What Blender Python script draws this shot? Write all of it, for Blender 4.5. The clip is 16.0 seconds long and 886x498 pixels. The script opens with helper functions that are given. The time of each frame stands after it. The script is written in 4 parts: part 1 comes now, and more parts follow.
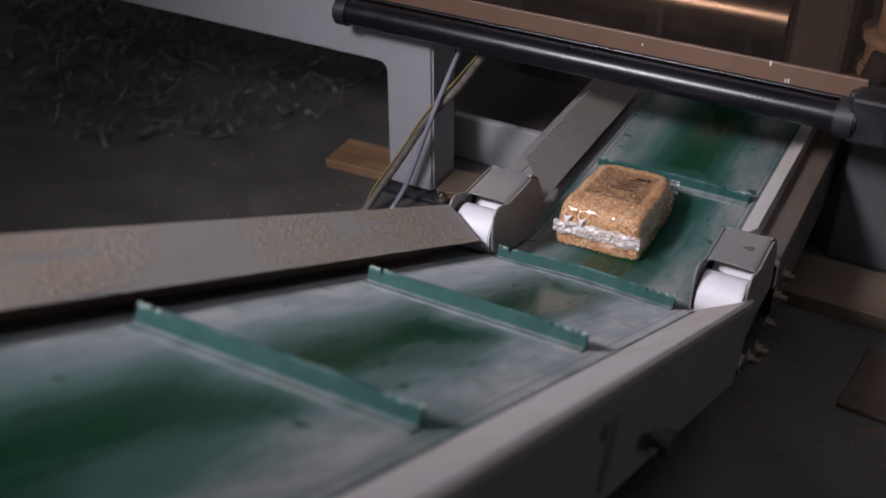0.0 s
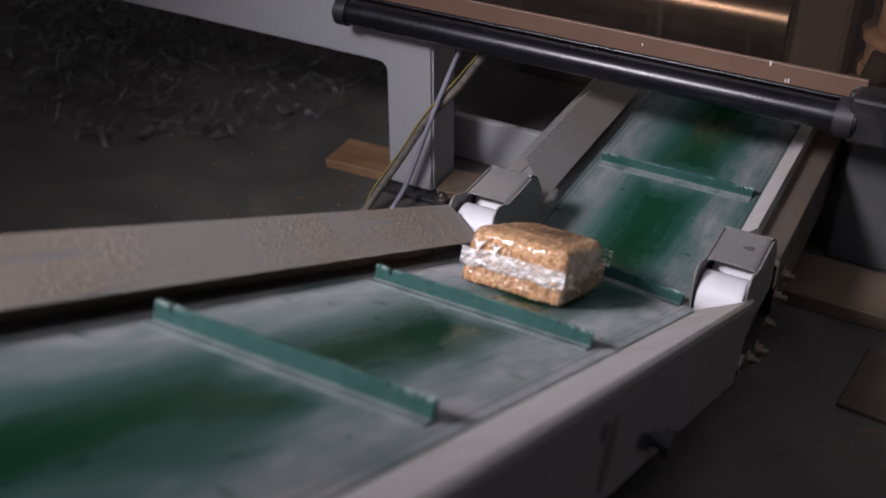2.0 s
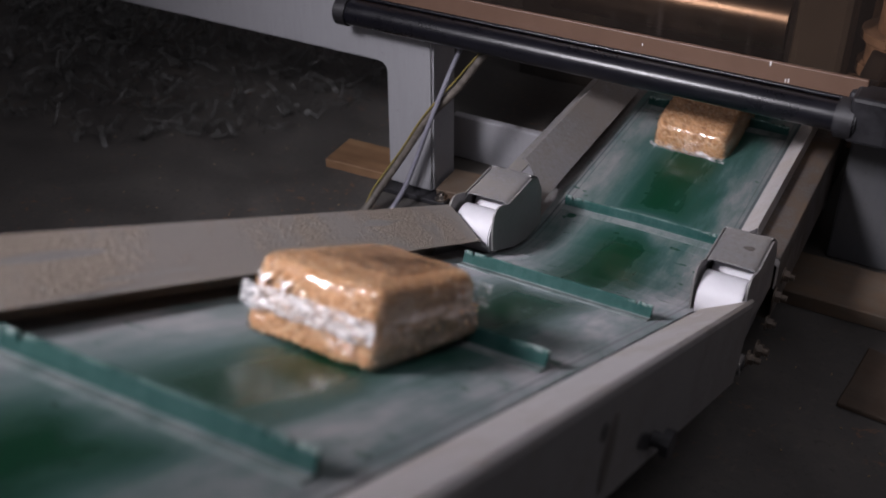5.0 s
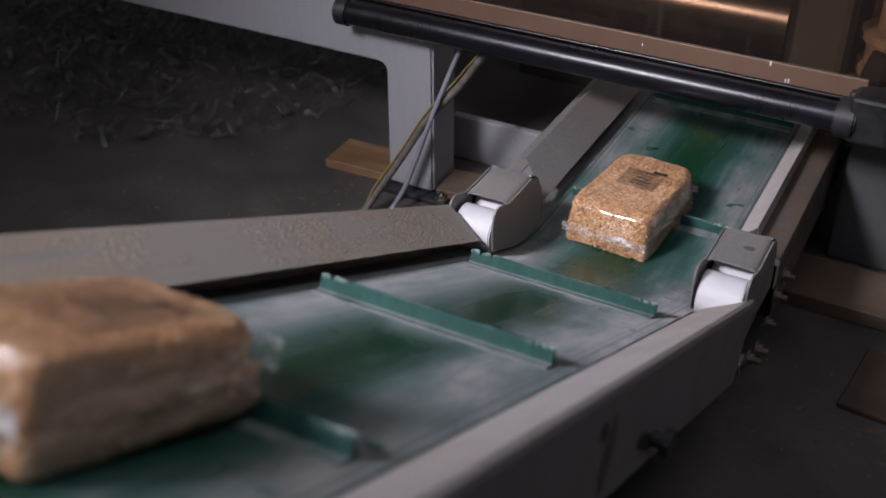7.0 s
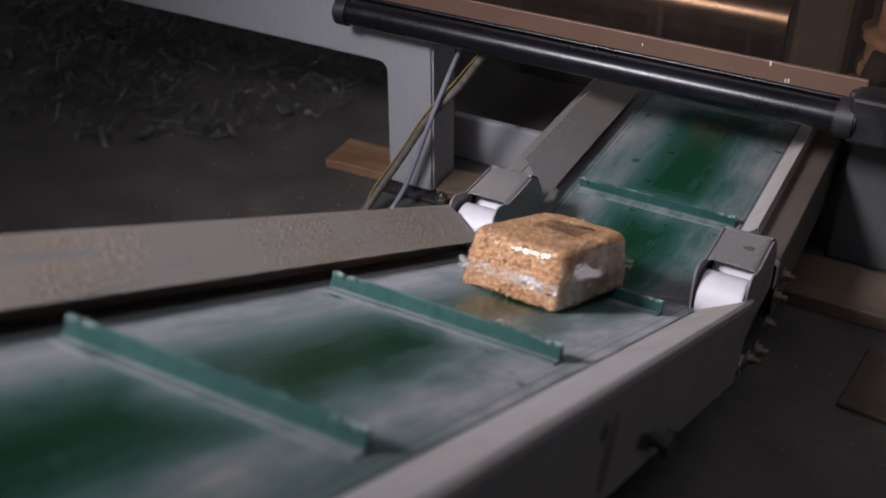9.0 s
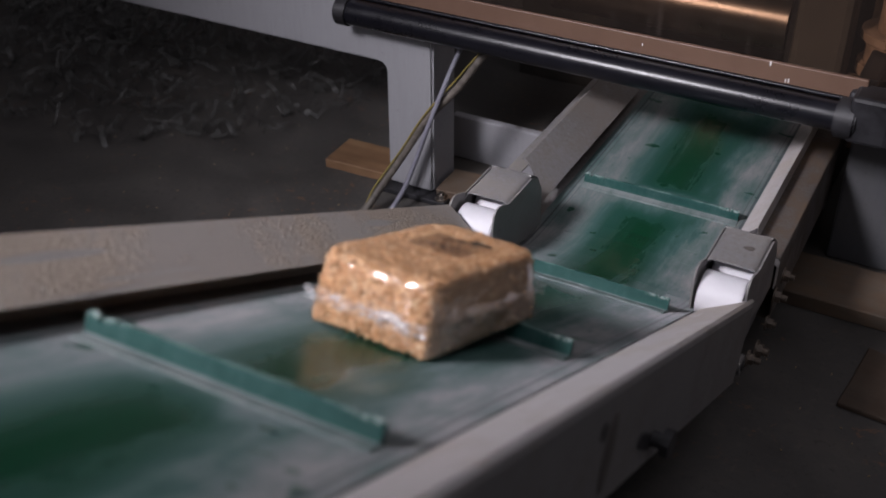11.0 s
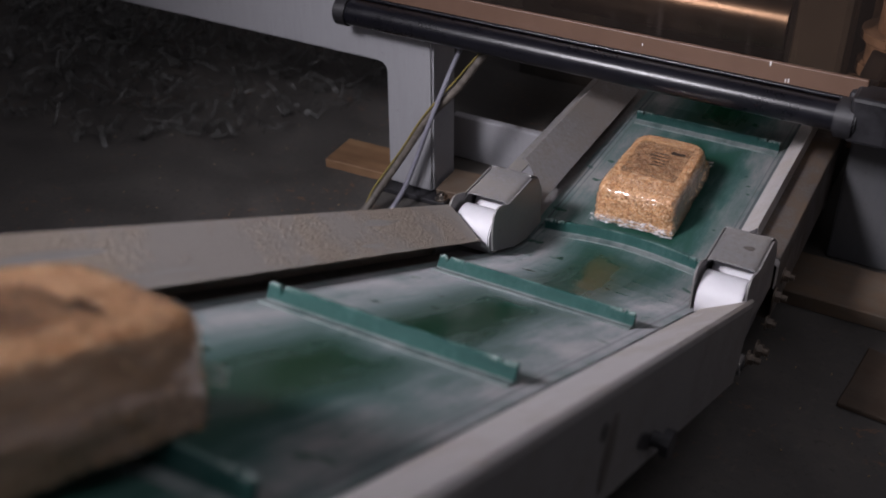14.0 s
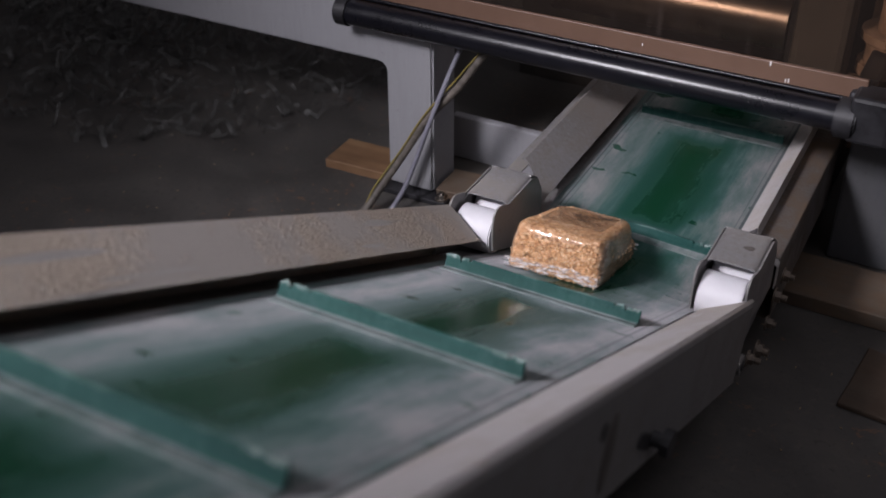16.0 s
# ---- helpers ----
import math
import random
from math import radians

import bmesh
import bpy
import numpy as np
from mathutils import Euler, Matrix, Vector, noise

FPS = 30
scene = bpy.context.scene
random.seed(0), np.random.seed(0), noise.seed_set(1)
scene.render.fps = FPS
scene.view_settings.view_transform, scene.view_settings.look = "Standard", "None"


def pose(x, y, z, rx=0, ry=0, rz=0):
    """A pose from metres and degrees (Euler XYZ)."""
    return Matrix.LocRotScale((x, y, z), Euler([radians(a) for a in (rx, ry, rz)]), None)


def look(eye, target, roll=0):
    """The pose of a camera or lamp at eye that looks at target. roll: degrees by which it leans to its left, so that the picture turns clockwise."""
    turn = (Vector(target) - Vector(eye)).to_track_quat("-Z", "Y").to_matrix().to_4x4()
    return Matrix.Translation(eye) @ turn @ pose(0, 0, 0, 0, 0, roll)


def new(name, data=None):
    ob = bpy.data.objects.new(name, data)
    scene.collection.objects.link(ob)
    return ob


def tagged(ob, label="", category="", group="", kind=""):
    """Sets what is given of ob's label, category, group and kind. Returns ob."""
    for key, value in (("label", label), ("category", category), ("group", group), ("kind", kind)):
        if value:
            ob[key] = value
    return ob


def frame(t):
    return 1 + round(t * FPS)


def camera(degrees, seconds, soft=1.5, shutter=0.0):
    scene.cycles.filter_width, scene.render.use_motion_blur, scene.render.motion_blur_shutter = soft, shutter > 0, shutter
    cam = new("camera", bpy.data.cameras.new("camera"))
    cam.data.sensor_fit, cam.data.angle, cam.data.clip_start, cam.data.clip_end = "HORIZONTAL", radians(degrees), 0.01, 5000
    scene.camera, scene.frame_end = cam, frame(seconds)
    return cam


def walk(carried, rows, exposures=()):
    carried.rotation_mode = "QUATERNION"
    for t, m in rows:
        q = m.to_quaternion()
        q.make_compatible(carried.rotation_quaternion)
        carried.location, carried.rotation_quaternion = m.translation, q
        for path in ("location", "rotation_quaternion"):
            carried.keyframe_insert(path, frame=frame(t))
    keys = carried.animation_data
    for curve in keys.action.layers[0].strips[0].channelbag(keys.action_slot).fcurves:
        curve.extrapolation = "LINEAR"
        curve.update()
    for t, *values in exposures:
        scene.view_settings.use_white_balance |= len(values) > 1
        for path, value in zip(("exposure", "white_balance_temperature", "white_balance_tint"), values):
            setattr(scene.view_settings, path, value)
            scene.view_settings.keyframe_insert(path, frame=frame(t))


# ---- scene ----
cam = camera(42.5, 16.0, soft=1.7, shutter=0.5)
EYE, AIM = (0.466, -1.433, 1.060), (-0.2324, -0.119, 0.0484)
cam.data.dof.use_dof, cam.data.dof.focus_distance, cam.data.dof.aperture_fstop = True, 1.95, 4.0
walk(cam, [(0.0, look(EYE, AIM, 0.0)), (16.0, look(EYE, AIM, 0.0))], exposures=[(0.0, 0.0), (16.0, 0.0)])

# ---- world and lamps ----
world = bpy.data.worlds.new("world")
scene.world = world
world.use_nodes = True
world.node_tree.nodes["Background"].inputs[0].default_value = (0.55, 0.52, 0.62, 1)
world.node_tree.nodes["Background"].inputs[1].default_value = 0.13


def area_lamp(name, eye, target, sx, sy, watts, colour, spread=180):
    d = bpy.data.lights.new(name, "AREA")
    d.shape, d.size, d.size_y, d.energy, d.color, d.spread = "RECTANGLE", sx, sy, watts, colour, radians(spread)
    ob = new(name, d)
    ob.matrix_world = look(eye, target)
    return ob


KEY = Vector((-0.38, -0.61, 0.695)).normalized()
area_lamp("work_lamp", Vector((0.1, -0.35, 0.15)) + KEY * 2.6, (0.0, 0.28, 0.0), 0.46, 0.38, 8.4, (0.95, 0.91, 1.0), 53)
area_lamp("strip_lamp", (-0.7, -2.30, 2.95), (-0.2, -0.10, 0), 2.4, 0.26, 12, (0.93, 0.90, 1.0))
# Broad fill added behind the camera, with no window or lamp of its own.
area_lamp("front_fill", (-0.6, -3.9, 1.9), (0.1, 0, 0.1), 3.4, 2.0, 12.5, (0.93, 0.90, 1.0))
# Unseen soft fill added overhead to lift the floor and shadows on the right.
area_lamp("overhead_fill", (1.3, 0.3, 3.3), (1.0, 0.3, 0), 2.4, 1.6, 18, (0.93, 0.90, 1.0))


# ---- materials ----
class Mat:
    """A node material, with short ways to add nodes."""

    def __init__(self, name):
        self.m = bpy.data.materials.new(name)
        self.m.use_nodes = True
        self.t = self.m.node_tree
        self.b = self.t.nodes["Principled BSDF"]

    def n(self, kind, **inputs):
        nd = self.t.nodes.new(kind)
        for k, v in inputs.items():
            self.put(nd, k, v)
        return nd

    def put(self, nd, k, v):
        k = k.replace("_", " ")
        if k.isdigit():
            k = int(k)
        if hasattr(v, "is_output"):
            self.t.links.new(v, nd.inputs[k])
        else:
            nd.inputs[k].default_value = v

    def set(self, **kw):
        for k, v in kw.items():
            self.put(self.b, k, v)
        return self

    def coord(self, scale=(1, 1, 1), kind="Object"):
        tc = self.n("ShaderNodeTexCoord")
        mp = self.n("ShaderNodeMapping", Scale=scale)
        self.t.links.new(tc.outputs[kind], mp.inputs[0])
        return mp.outputs[0]

    def noise(self, vec, scale, detail=4.0, rough=0.6):
        return self.n("ShaderNodeTexNoise", Vector=vec, Scale=scale, Detail=detail, Roughness=rough).outputs["Fac"]

    def ramp(self, fac, *stops):
        nd = self.n("ShaderNodeValToRGB", Fac=fac)
        el = nd.color_ramp.elements
        while len(el) < len(stops):
            el.new(0.5)
        for e, (pos, c) in zip(el, stops):
            e.position = pos
            e.color = (*c, 1) if isinstance(c, tuple) else (c, c, c, 1)
        return nd.outputs[0]

    def math(self, op, a, b=0.0, c=0.0, clamp=False):
        nd = self.t.nodes.new("ShaderNodeMath")
        nd.operation, nd.use_clamp = op, clamp
        for i, v in enumerate((a, b, c)):
            if hasattr(v, "is_output"):
                self.t.links.new(v, nd.inputs[i])
            else:
                nd.inputs[i].default_value = v
        return nd.outputs[0]

    def span(self, v, a, b, lo=0.0, hi=1.0):
        nd = self.t.nodes.new("ShaderNodeMapRange")
        nd.interpolation_type = "SMOOTHSTEP"
        for i, q in enumerate((v, a, b, lo, hi)):
            if hasattr(q, "is_output"):
                self.t.links.new(q, nd.inputs[i])
            else:
                nd.inputs[i].default_value = q
        return nd.outputs[0]

    def mix(self, fac, a, b):
        nd = self.t.nodes.new("ShaderNodeMix")
        nd.data_type = "RGBA"
        for i, v in ((0, fac), (6, a), (7, b)):
            if hasattr(v, "is_output"):
                self.t.links.new(v, nd.inputs[i])
            else:
                nd.inputs[i].default_value = (*v, 1) if isinstance(v, tuple) else v
        return nd.outputs[2]

    def bump(self, height, strength=0.3, dist=0.002):
        self.set(Normal=self.n("ShaderNodeBump", Height=height, Strength=strength, Distance=dist).outputs[0])
        return self


def painted(name, base, dust=(0.33, 0.27, 0.2), amount=0.35, rough=0.45, metal=0.0, scale=1.0, blotch=6.0, streaks=0.93):
    """Painted or bare sheet metal with settled dust, smears and fine grain."""
    m = Mat(name)
    v = m.coord((scale, scale, scale))
    big = m.noise(v, blotch, 6, 0.65)
    fine = m.noise(v, 160, 3, 0.7)
    streak = m.noise(m.coord((40 * scale, 4 * scale, 4 * scale)), 3, 4, 0.6)
    f = m.math("ADD", m.math("MULTIPLY", big, 0.75), m.math("MULTIPLY", fine, 0.35))
    up = m.n("ShaderNodeSeparateXYZ", Vector=m.n("ShaderNodeNewGeometry").outputs["Normal"]).outputs[2]
    settle = m.span(up, 0.2, 0.9, 0.35, 1.0)
    d = m.math("MULTIPLY", m.span(f, 0.42, 0.72), m.math("MULTIPLY", settle, amount), clamp=True)
    base2 = m.mix(m.span(streak, 0.35, 0.75), base, tuple(c * streaks for c in base))
    speck = m.noise(v, 95, 3, 0.6)
    base2 = m.mix(m.span(speck, 0.62, 0.70, 0.0, 0.35), base2, tuple(c * 0.45 for c in base))
    base2 = m.mix(m.math("MULTIPLY", m.span(speck, 0.40, 0.33), m.math("MULTIPLY", settle, 0.3)), base2, tuple(min(1.0, c * 1.5) for c in base))
    m.set(Base_Color=m.mix(d, base2, dust), Metallic=metal, Roughness=m.span(d, 0.0, 0.5, rough, 0.85))
    return m.bump(f, 0.25, 0.0012).m


def crusted(name, base, dust, amount=0.9, relief=0.006):
    """Sheet metal under a lumpy crust of grain dust, in patches, with wiped slanting marks."""
    m = Mat(name)
    v = m.coord()
    big, mid, fine = m.noise(v, 5.5, 5, 0.6), m.noise(v, 60, 4, 0.7), m.noise(v, 520, 3, 0.7)
    rot = m.n("ShaderNodeMapping", Vector=v, Rotation=(0.0, 0.0, 0.9), Scale=(44, 3.0, 6))
    wipe = m.span(m.noise(rot.outputs[0], 1.0, 2, 0.5), 0.64, 0.69)
    patch = m.span(m.math("ADD", m.math("MULTIPLY", big, 0.8), m.math("MULTIPLY", mid, 0.25)), 0.46, 0.62)
    patch = m.math("MULTIPLY", patch, m.math("MULTIPLY_ADD", wipe, -0.95, 1.0), clamp=True)
    lump = m.span(m.noise(v, 250, 1, 0.4), 0.42, 0.72)
    grain = m.span(m.noise(v, 460, 1, 0.4), 0.45, 0.75)
    lump = m.math("ADD", lump, m.math("MULTIPLY", grain, 0.5))
    d = m.math("MULTIPLY", m.math("MULTIPLY_ADD", patch, 0.65, 0.35), m.math("MULTIPLY", m.math("MULTIPLY_ADD", wipe, -0.8, 1.0), amount), clamp=True)
    grit = m.mix(m.span(fine, 0.35, 0.7), tuple(c * 0.7 for c in dust), dust)
    m.set(Base_Color=m.mix(d, m.mix(big, base, tuple(c * 0.8 for c in base)), grit), Metallic=0.0, Roughness=m.span(d, 0.0, 0.5, 0.42, 0.9))
    h = m.math("MULTIPLY", m.math("ADD", lump, m.math("MULTIPLY", mid, 0.08)), m.math("MULTIPLY_ADD", patch, 0.92, 0.08))
    return m.bump(m.math("ADD", h, m.math("MULTIPLY", fine, 0.10)), 0.85, relief).m


def plain(name, base, rough=0.5, metal=0.0, var=0.25, scale=30.0, bump=0.15):
    m = Mat(name)
    v = m.coord()
    a = m.noise(v, scale, 5, 0.65)
    b = m.noise(v, scale * 0.15, 3, 0.5)
    f = m.math("ADD", m.math("MULTIPLY", a, 0.5), m.math("MULTIPLY", b, 0.5))
    lo, hi = tuple(c * (1 - var) for c in base), tuple(min(1, c * (1 + var)) for c in base)
    m.set(Base_Color=m.mix(m.span(f, 0.3, 0.7), lo, hi), Metallic=metal, Roughness=m.span(f, 0.3, 0.7, rough * 0.85, min(1, rough * 1.15)))
    return m.bump(f, bump, 0.001).m


def belt_material():
    m = Mat("green_belt")
    uv = m.n("ShaderNodeUVMap")
    uv.uv_map = "belt"
    cell = m.n("ShaderNodeUVMap")
    cell.uv_map = "cell"
    sx = m.n("ShaderNodeSeparateXYZ", Vector=uv.outputs[0])
    sc = m.n("ShaderNodeSeparateXYZ", Vector=cell.outputs[0])
    x, frac = sx.outputs[0], sc.outputs[1]
    v = uv.outputs[0]
    warp = m.noise(m.n("ShaderNodeMapping", Vector=v, Scale=(16, 5, 1)).outputs[0], 1.0, 5, 0.6)
    long = m.noise(m.n("ShaderNodeMapping", Vector=v, Scale=(70, 7, 1)).outputs[0], 1.0, 4, 0.6)
    fine = m.noise(v, 260, 4, 0.7)
    # distance from the polished track in the middle of every cell
    xc = m.math("ABSOLUTE", m.math("ADD", x, m.math("MULTIPLY_ADD", warp, 0.06, -0.035)))
    side = m.span(m.math("ADD", xc, m.math("MULTIPLY", long, 0.05)), 0.028, 0.148)
    head = m.span(m.math("MULTIPLY_ADD", warp, 0.22, frac), 0.86, 1.1)
    tail = m.span(m.math("MULTIPLY_ADD", warp, 0.2, frac), 0.12, 0.30, 1.0, 0.0)
    dust = m.math("MAXIMUM", side, m.math("MULTIPLY", m.math("MAXIMUM", head, tail), 0.75))
    dust = m.math("MULTIPLY", dust, m.span(warp, 0.25, 0.7, 0.55, 1.0))
    brush = m.noise(m.n("ShaderNodeMapping", Vector=v, Scale=(150, 14, 1), Location=(5, 2, 0)).outputs[0], 1.0, 4, 0.65)
    dust = m.math("MULTIPLY", dust, m.span(brush, 0.28, 0.52, 0.93, 1.0))
    drip = m.span(m.noise(m.n("ShaderNodeMapping", Vector=v, Scale=(19, 32, 1), Location=(3, 7, 0)).outputs[0], 1.0, 2, 0.45), 0.68, 0.695)
    dust = m.math("MULTIPLY", dust, m.math("MULTIPLY_ADD", drip, -0.8, 1.0), clamp=True)
    dust = m.math("MULTIPLY_ADD", m.math("SUBTRACT", fine, 0.5), 0.25, dust, clamp=True)
    col = m.ramp(dust, (0.0, (0.004, 0.040, 0.018)), (0.3, (0.010, 0.061, 0.044)), (0.55, (0.042, 0.098, 0.088)), (0.8, (0.122, 0.152, 0.148)), (1.0, (0.225, 0.222, 0.218)))
    ax = m.math("ABSOLUTE", x)
    groove = m.math("MULTIPLY", m.span(ax, 0.1485, 0.1495), m.span(ax, 0.152, 0.153, 1.0, 0.0))
    inner = m.math("MULTIPLY", m.span(ax, 0.1405, 0.1412), m.span(ax, 0.1425, 0.1432, 1.0, 0.0))
    col = m.mix(m.math("MAXIMUM", m.math("MULTIPLY", groove, 0.75), m.math("MULTIPLY", inner, 0.45)), col, (0.03, 0.04, 0.045))
    m.set(Base_Color=col, Specular_IOR_Level=m.span(dust, 0.05, 0.45, 0.20, 0.10), Roughness=m.span(dust, 0.0, 0.45, 0.20, 0.62), Sheen_Weight=m.math("MULTIPLY", dust, 0.35), Sheen_Roughness=0.45, Sheen_Tint=(0.93, 0.9, 0.97, 1))
    return m.bump(m.math("ADD", m.math("MULTIPLY", fine, 0.5), m.math("MULTIPLY", long, 0.5)), 0.08, 0.0006).m


def cleat_material():
    """Teal rubber: smeared dust, a pale dusty foot, worn pale lips."""
    m = Mat("green_cleat")
    uv = m.n("ShaderNodeUVMap")
    uv.uv_map = "run"
    v = uv.outputs[0]
    a = m.noise(v, 28, 5, 0.65)
    f = m.noise(v, 420, 3, 0.7)
    smear = m.noise(m.n("ShaderNodeMapping", Vector=v, Scale=(9, 130, 1)).outputs[0], 1.0, 4, 0.6)
    g = m.math("ADD", m.math("MULTIPLY", a, 0.7), m.math("MULTIPLY", f, 0.3))
    col = m.mix(m.span(smear, 0.35, 0.7), (0.0045, 0.042, 0.036), (0.010, 0.058, 0.050))
    col = m.mix(m.span(g, 0.42, 0.72, 0.05, 0.75), col, (0.048, 0.094, 0.090))
    z = m.n("ShaderNodeSeparateXYZ", Vector=m.coord()).outputs[2]
    foot = m.math("MULTIPLY", m.span(z, 0.0026, 0.0050, 1.0, 0.0), m.span(a, 0.30, 0.62, 0.3, 0.9))
    col = m.mix(foot, col, (0.20, 0.225, 0.222))
    lip = m.math("MULTIPLY", m.span(z, 0.0192, 0.0208), m.span(a, 0.44, 0.60, 0.05, 0.6))
    col = m.mix(lip, col, (0.16, 0.24, 0.22))
    out = m.math("ABSOLUTE", m.math("WRAP", m.n("ShaderNodeSeparateXYZ", Vector=v).outputs[0], 1.0, -1.0))
    chip = m.math("MULTIPLY", m.math("MULTIPLY", m.span(z, 0.0155, 0.0205), m.span(out, 0.096, 0.128)), m.span(m.noise(v, 150, 3, 0.6), 0.42, 0.56))
    col = m.mix(m.math("MULTIPLY", chip, 0.85), col, (0.30, 0.36, 0.34))
    m.set(Base_Color=col, Roughness=m.span(g, 0.4, 0.7, 0.62, 0.85), Specular_IOR_Level=0.18)
    return m.bump(m.math("ADD", g, m.math("MULTIPLY", smear, 0.4)), 0.35, 0.0008).m


def grain_material():
    """Single grains, each with its own tone."""
    m = Mat("wheat_grain")
    isl = m.n("ShaderNodeNewGeometry").outputs["Random Per Island"]
    col = m.ramp(isl, (0.0, (0.34, 0.172, 0.080)), (0.3, (0.53, 0.288, 0.138)), (0.7, (0.67, 0.398, 0.205)), (1.0, (0.80, 0.60, 0.40)))
    fine = m.noise(m.coord(), 900, 2, 0.6)
    m.set(Base_Color=m.mix(m.span(fine, 0.4, 0.75, 0.0, 0.4), col, (0.36, 0.19, 0.09)), Roughness=0.5)
    return m.m


def fill_material():
    m = Mat("packed_grain_shade")
    n = m.noise(m.coord(), 300, 4, 0.7)
    # Darker than the grains: shade in their gaps is put into this colour.
    m.set(Base_Color=m.ramp(n, (0.35, (0.27, 0.14, 0.062)), (0.65, (0.38, 0.22, 0.10))), Roughness=0.7)
    return m.bump(n, 0.5, 0.002).m


def pouch_material(name="clear_pouch_film", relief=0.8):
    """Clear film over the grain: sharp creases and long folds in the gloss, a pale bloom where it stands off, above all
    along the sides. The bloom's colour also paints in dull reflections of the film.
    """
    m = Mat(name)
    v = m.coord()
    crease = m.math("ABSOLUTE", m.math("SUBTRACT", m.noise(m.coord((30, 13, 30)), 1.0, 2, 0.5), 0.5))
    ridge = m.span(crease, 0.0, 0.05, 1.0, 0.0)
    fold = m.noise(m.coord((12, 6, 26)), 1.0, 2, 0.5)
    wrinkle = m.noise(m.coord((70, 55, 70)), 1.0, 3, 0.6)
    h = m.math("ADD", m.math("ADD", m.math("MULTIPLY", ridge, 0.16), fold), m.math("MULTIPLY", wrinkle, 0.10))
    bump = m.n("ShaderNodeBump", Height=h, Strength=relief, Distance=0.009).outputs[0]
    ax = m.math("ABSOLUTE", m.n("ShaderNodeSeparateXYZ", Vector=v).outputs[0])
    bloom = m.math("ADD", m.span(m.noise(v, 26, 4, 0.6), 0.45, 0.72, 0.03, 0.16), m.span(ax, 0.0640, 0.0700, 0.0, 0.62))
    bloom = m.math("ADD", bloom, m.math("MULTIPLY", ridge, 0.10))
    clear = m.n("ShaderNodeBsdfTransparent", Color=(0.97, 0.95, 0.92, 1))
    haze = m.n("ShaderNodeBsdfDiffuse", Color=(0.34, 0.25, 0.175, 1))
    gloss = m.n("ShaderNodeBsdfGlossy", Roughness=0.10, Normal=bump)
    one = m.n("ShaderNodeMixShader", **{"0": bloom})
    m.t.links.new(clear.outputs[0], one.inputs[1])
    m.t.links.new(haze.outputs[0], one.inputs[2])
    fres = m.n("ShaderNodeFresnel", IOR=1.5)
    two = m.n("ShaderNodeMixShader", **{"0": m.math("MINIMUM", m.math("MULTIPLY", fres.outputs[0], 2.8), 0.34)})
    m.t.links.new(one.outputs[0], two.inputs[1])
    m.t.links.new(gloss.outputs[0], two.inputs[2])
    m.t.links.new(two.outputs[0], m.t.nodes["Material Output"].inputs[0])
    return m.m


def tint_material():
    """Thin translucent brown print on the film; wide panels also shade the bag tops."""
    m = Mat("brown_print_and_shade")
    tr = m.n("ShaderNodeBsdfTransparent")
    mixer = m.n("ShaderNodeMixShader", **{"0": m.span(m.noise(m.coord((30, 45, 30)), 1.0, 3, 0.6), 0.3, 0.7, 0.18, 0.46)})
    m.t.links.new(tr.outputs[0], mixer.inputs[1])
    m.t.links.new(m.b.outputs[0], mixer.inputs[2])
    m.t.links.new(mixer.outputs[0], m.t.nodes["Material Output"].inputs[0])
    return m.set(Base_Color=(0.15, 0.088, 0.060, 1), Roughness=0.35).m


def film_material(name="crimped_clear_film", low=0.30, high=0.95):
    m = Mat(name)
    v = m.coord()
    a = m.noise(m.coord((60, 60, 190)), 1.0, 4, 0.7)
    tr = m.n("ShaderNodeBsdfTransparent")
    mixer = m.n("ShaderNodeMixShader", **{"0": m.span(a, 0.40, 0.66, low, high)})
    m.t.links.new(tr.outputs[0], mixer.inputs[1])
    m.t.links.new(m.b.outputs[0], mixer.inputs[2])
    m.t.links.new(mixer.outputs[0], m.t.nodes["Material Output"].inputs[0])
    m.set(Base_Color=(0.82, 0.80, 0.80, 1), Roughness=0.14, Specular_IOR_Level=0.9)
    return m.bump(m.noise(v, 120, 3, 0.6), 0.8, 0.003).m


def scrap_material():
    m = Mat("dirty_film_scraps")
    isl = m.n("ShaderNodeNewGeometry").outputs["Random Per Island"]
    tr = m.n("ShaderNodeBsdfTransparent")
    mixer = m.n("ShaderNodeMixShader", **{"0": m.span(isl, 0.0, 1.0, 0.2, 0.6)})
    m.t.links.new(tr.outputs[0], mixer.inputs[1])
    m.t.links.new(m.b.outputs[0], mixer.inputs[2])
    m.t.links.new(mixer.outputs[0], m.t.nodes["Material Output"].inputs[0])
    # The palest few scraps have glints put into their colour.
    m.set(Base_Color=m.mix(m.span(isl, 0.95, 1.0), (0.085, 0.085, 0.081), (0.20, 0.198, 0.195)), Roughness=m.span(isl, 0.9, 1.0, 0.5, 0.15))
    return m.bump(m.noise(m.coord(), 60, 3, 0.6), 0.6, 0.004).m


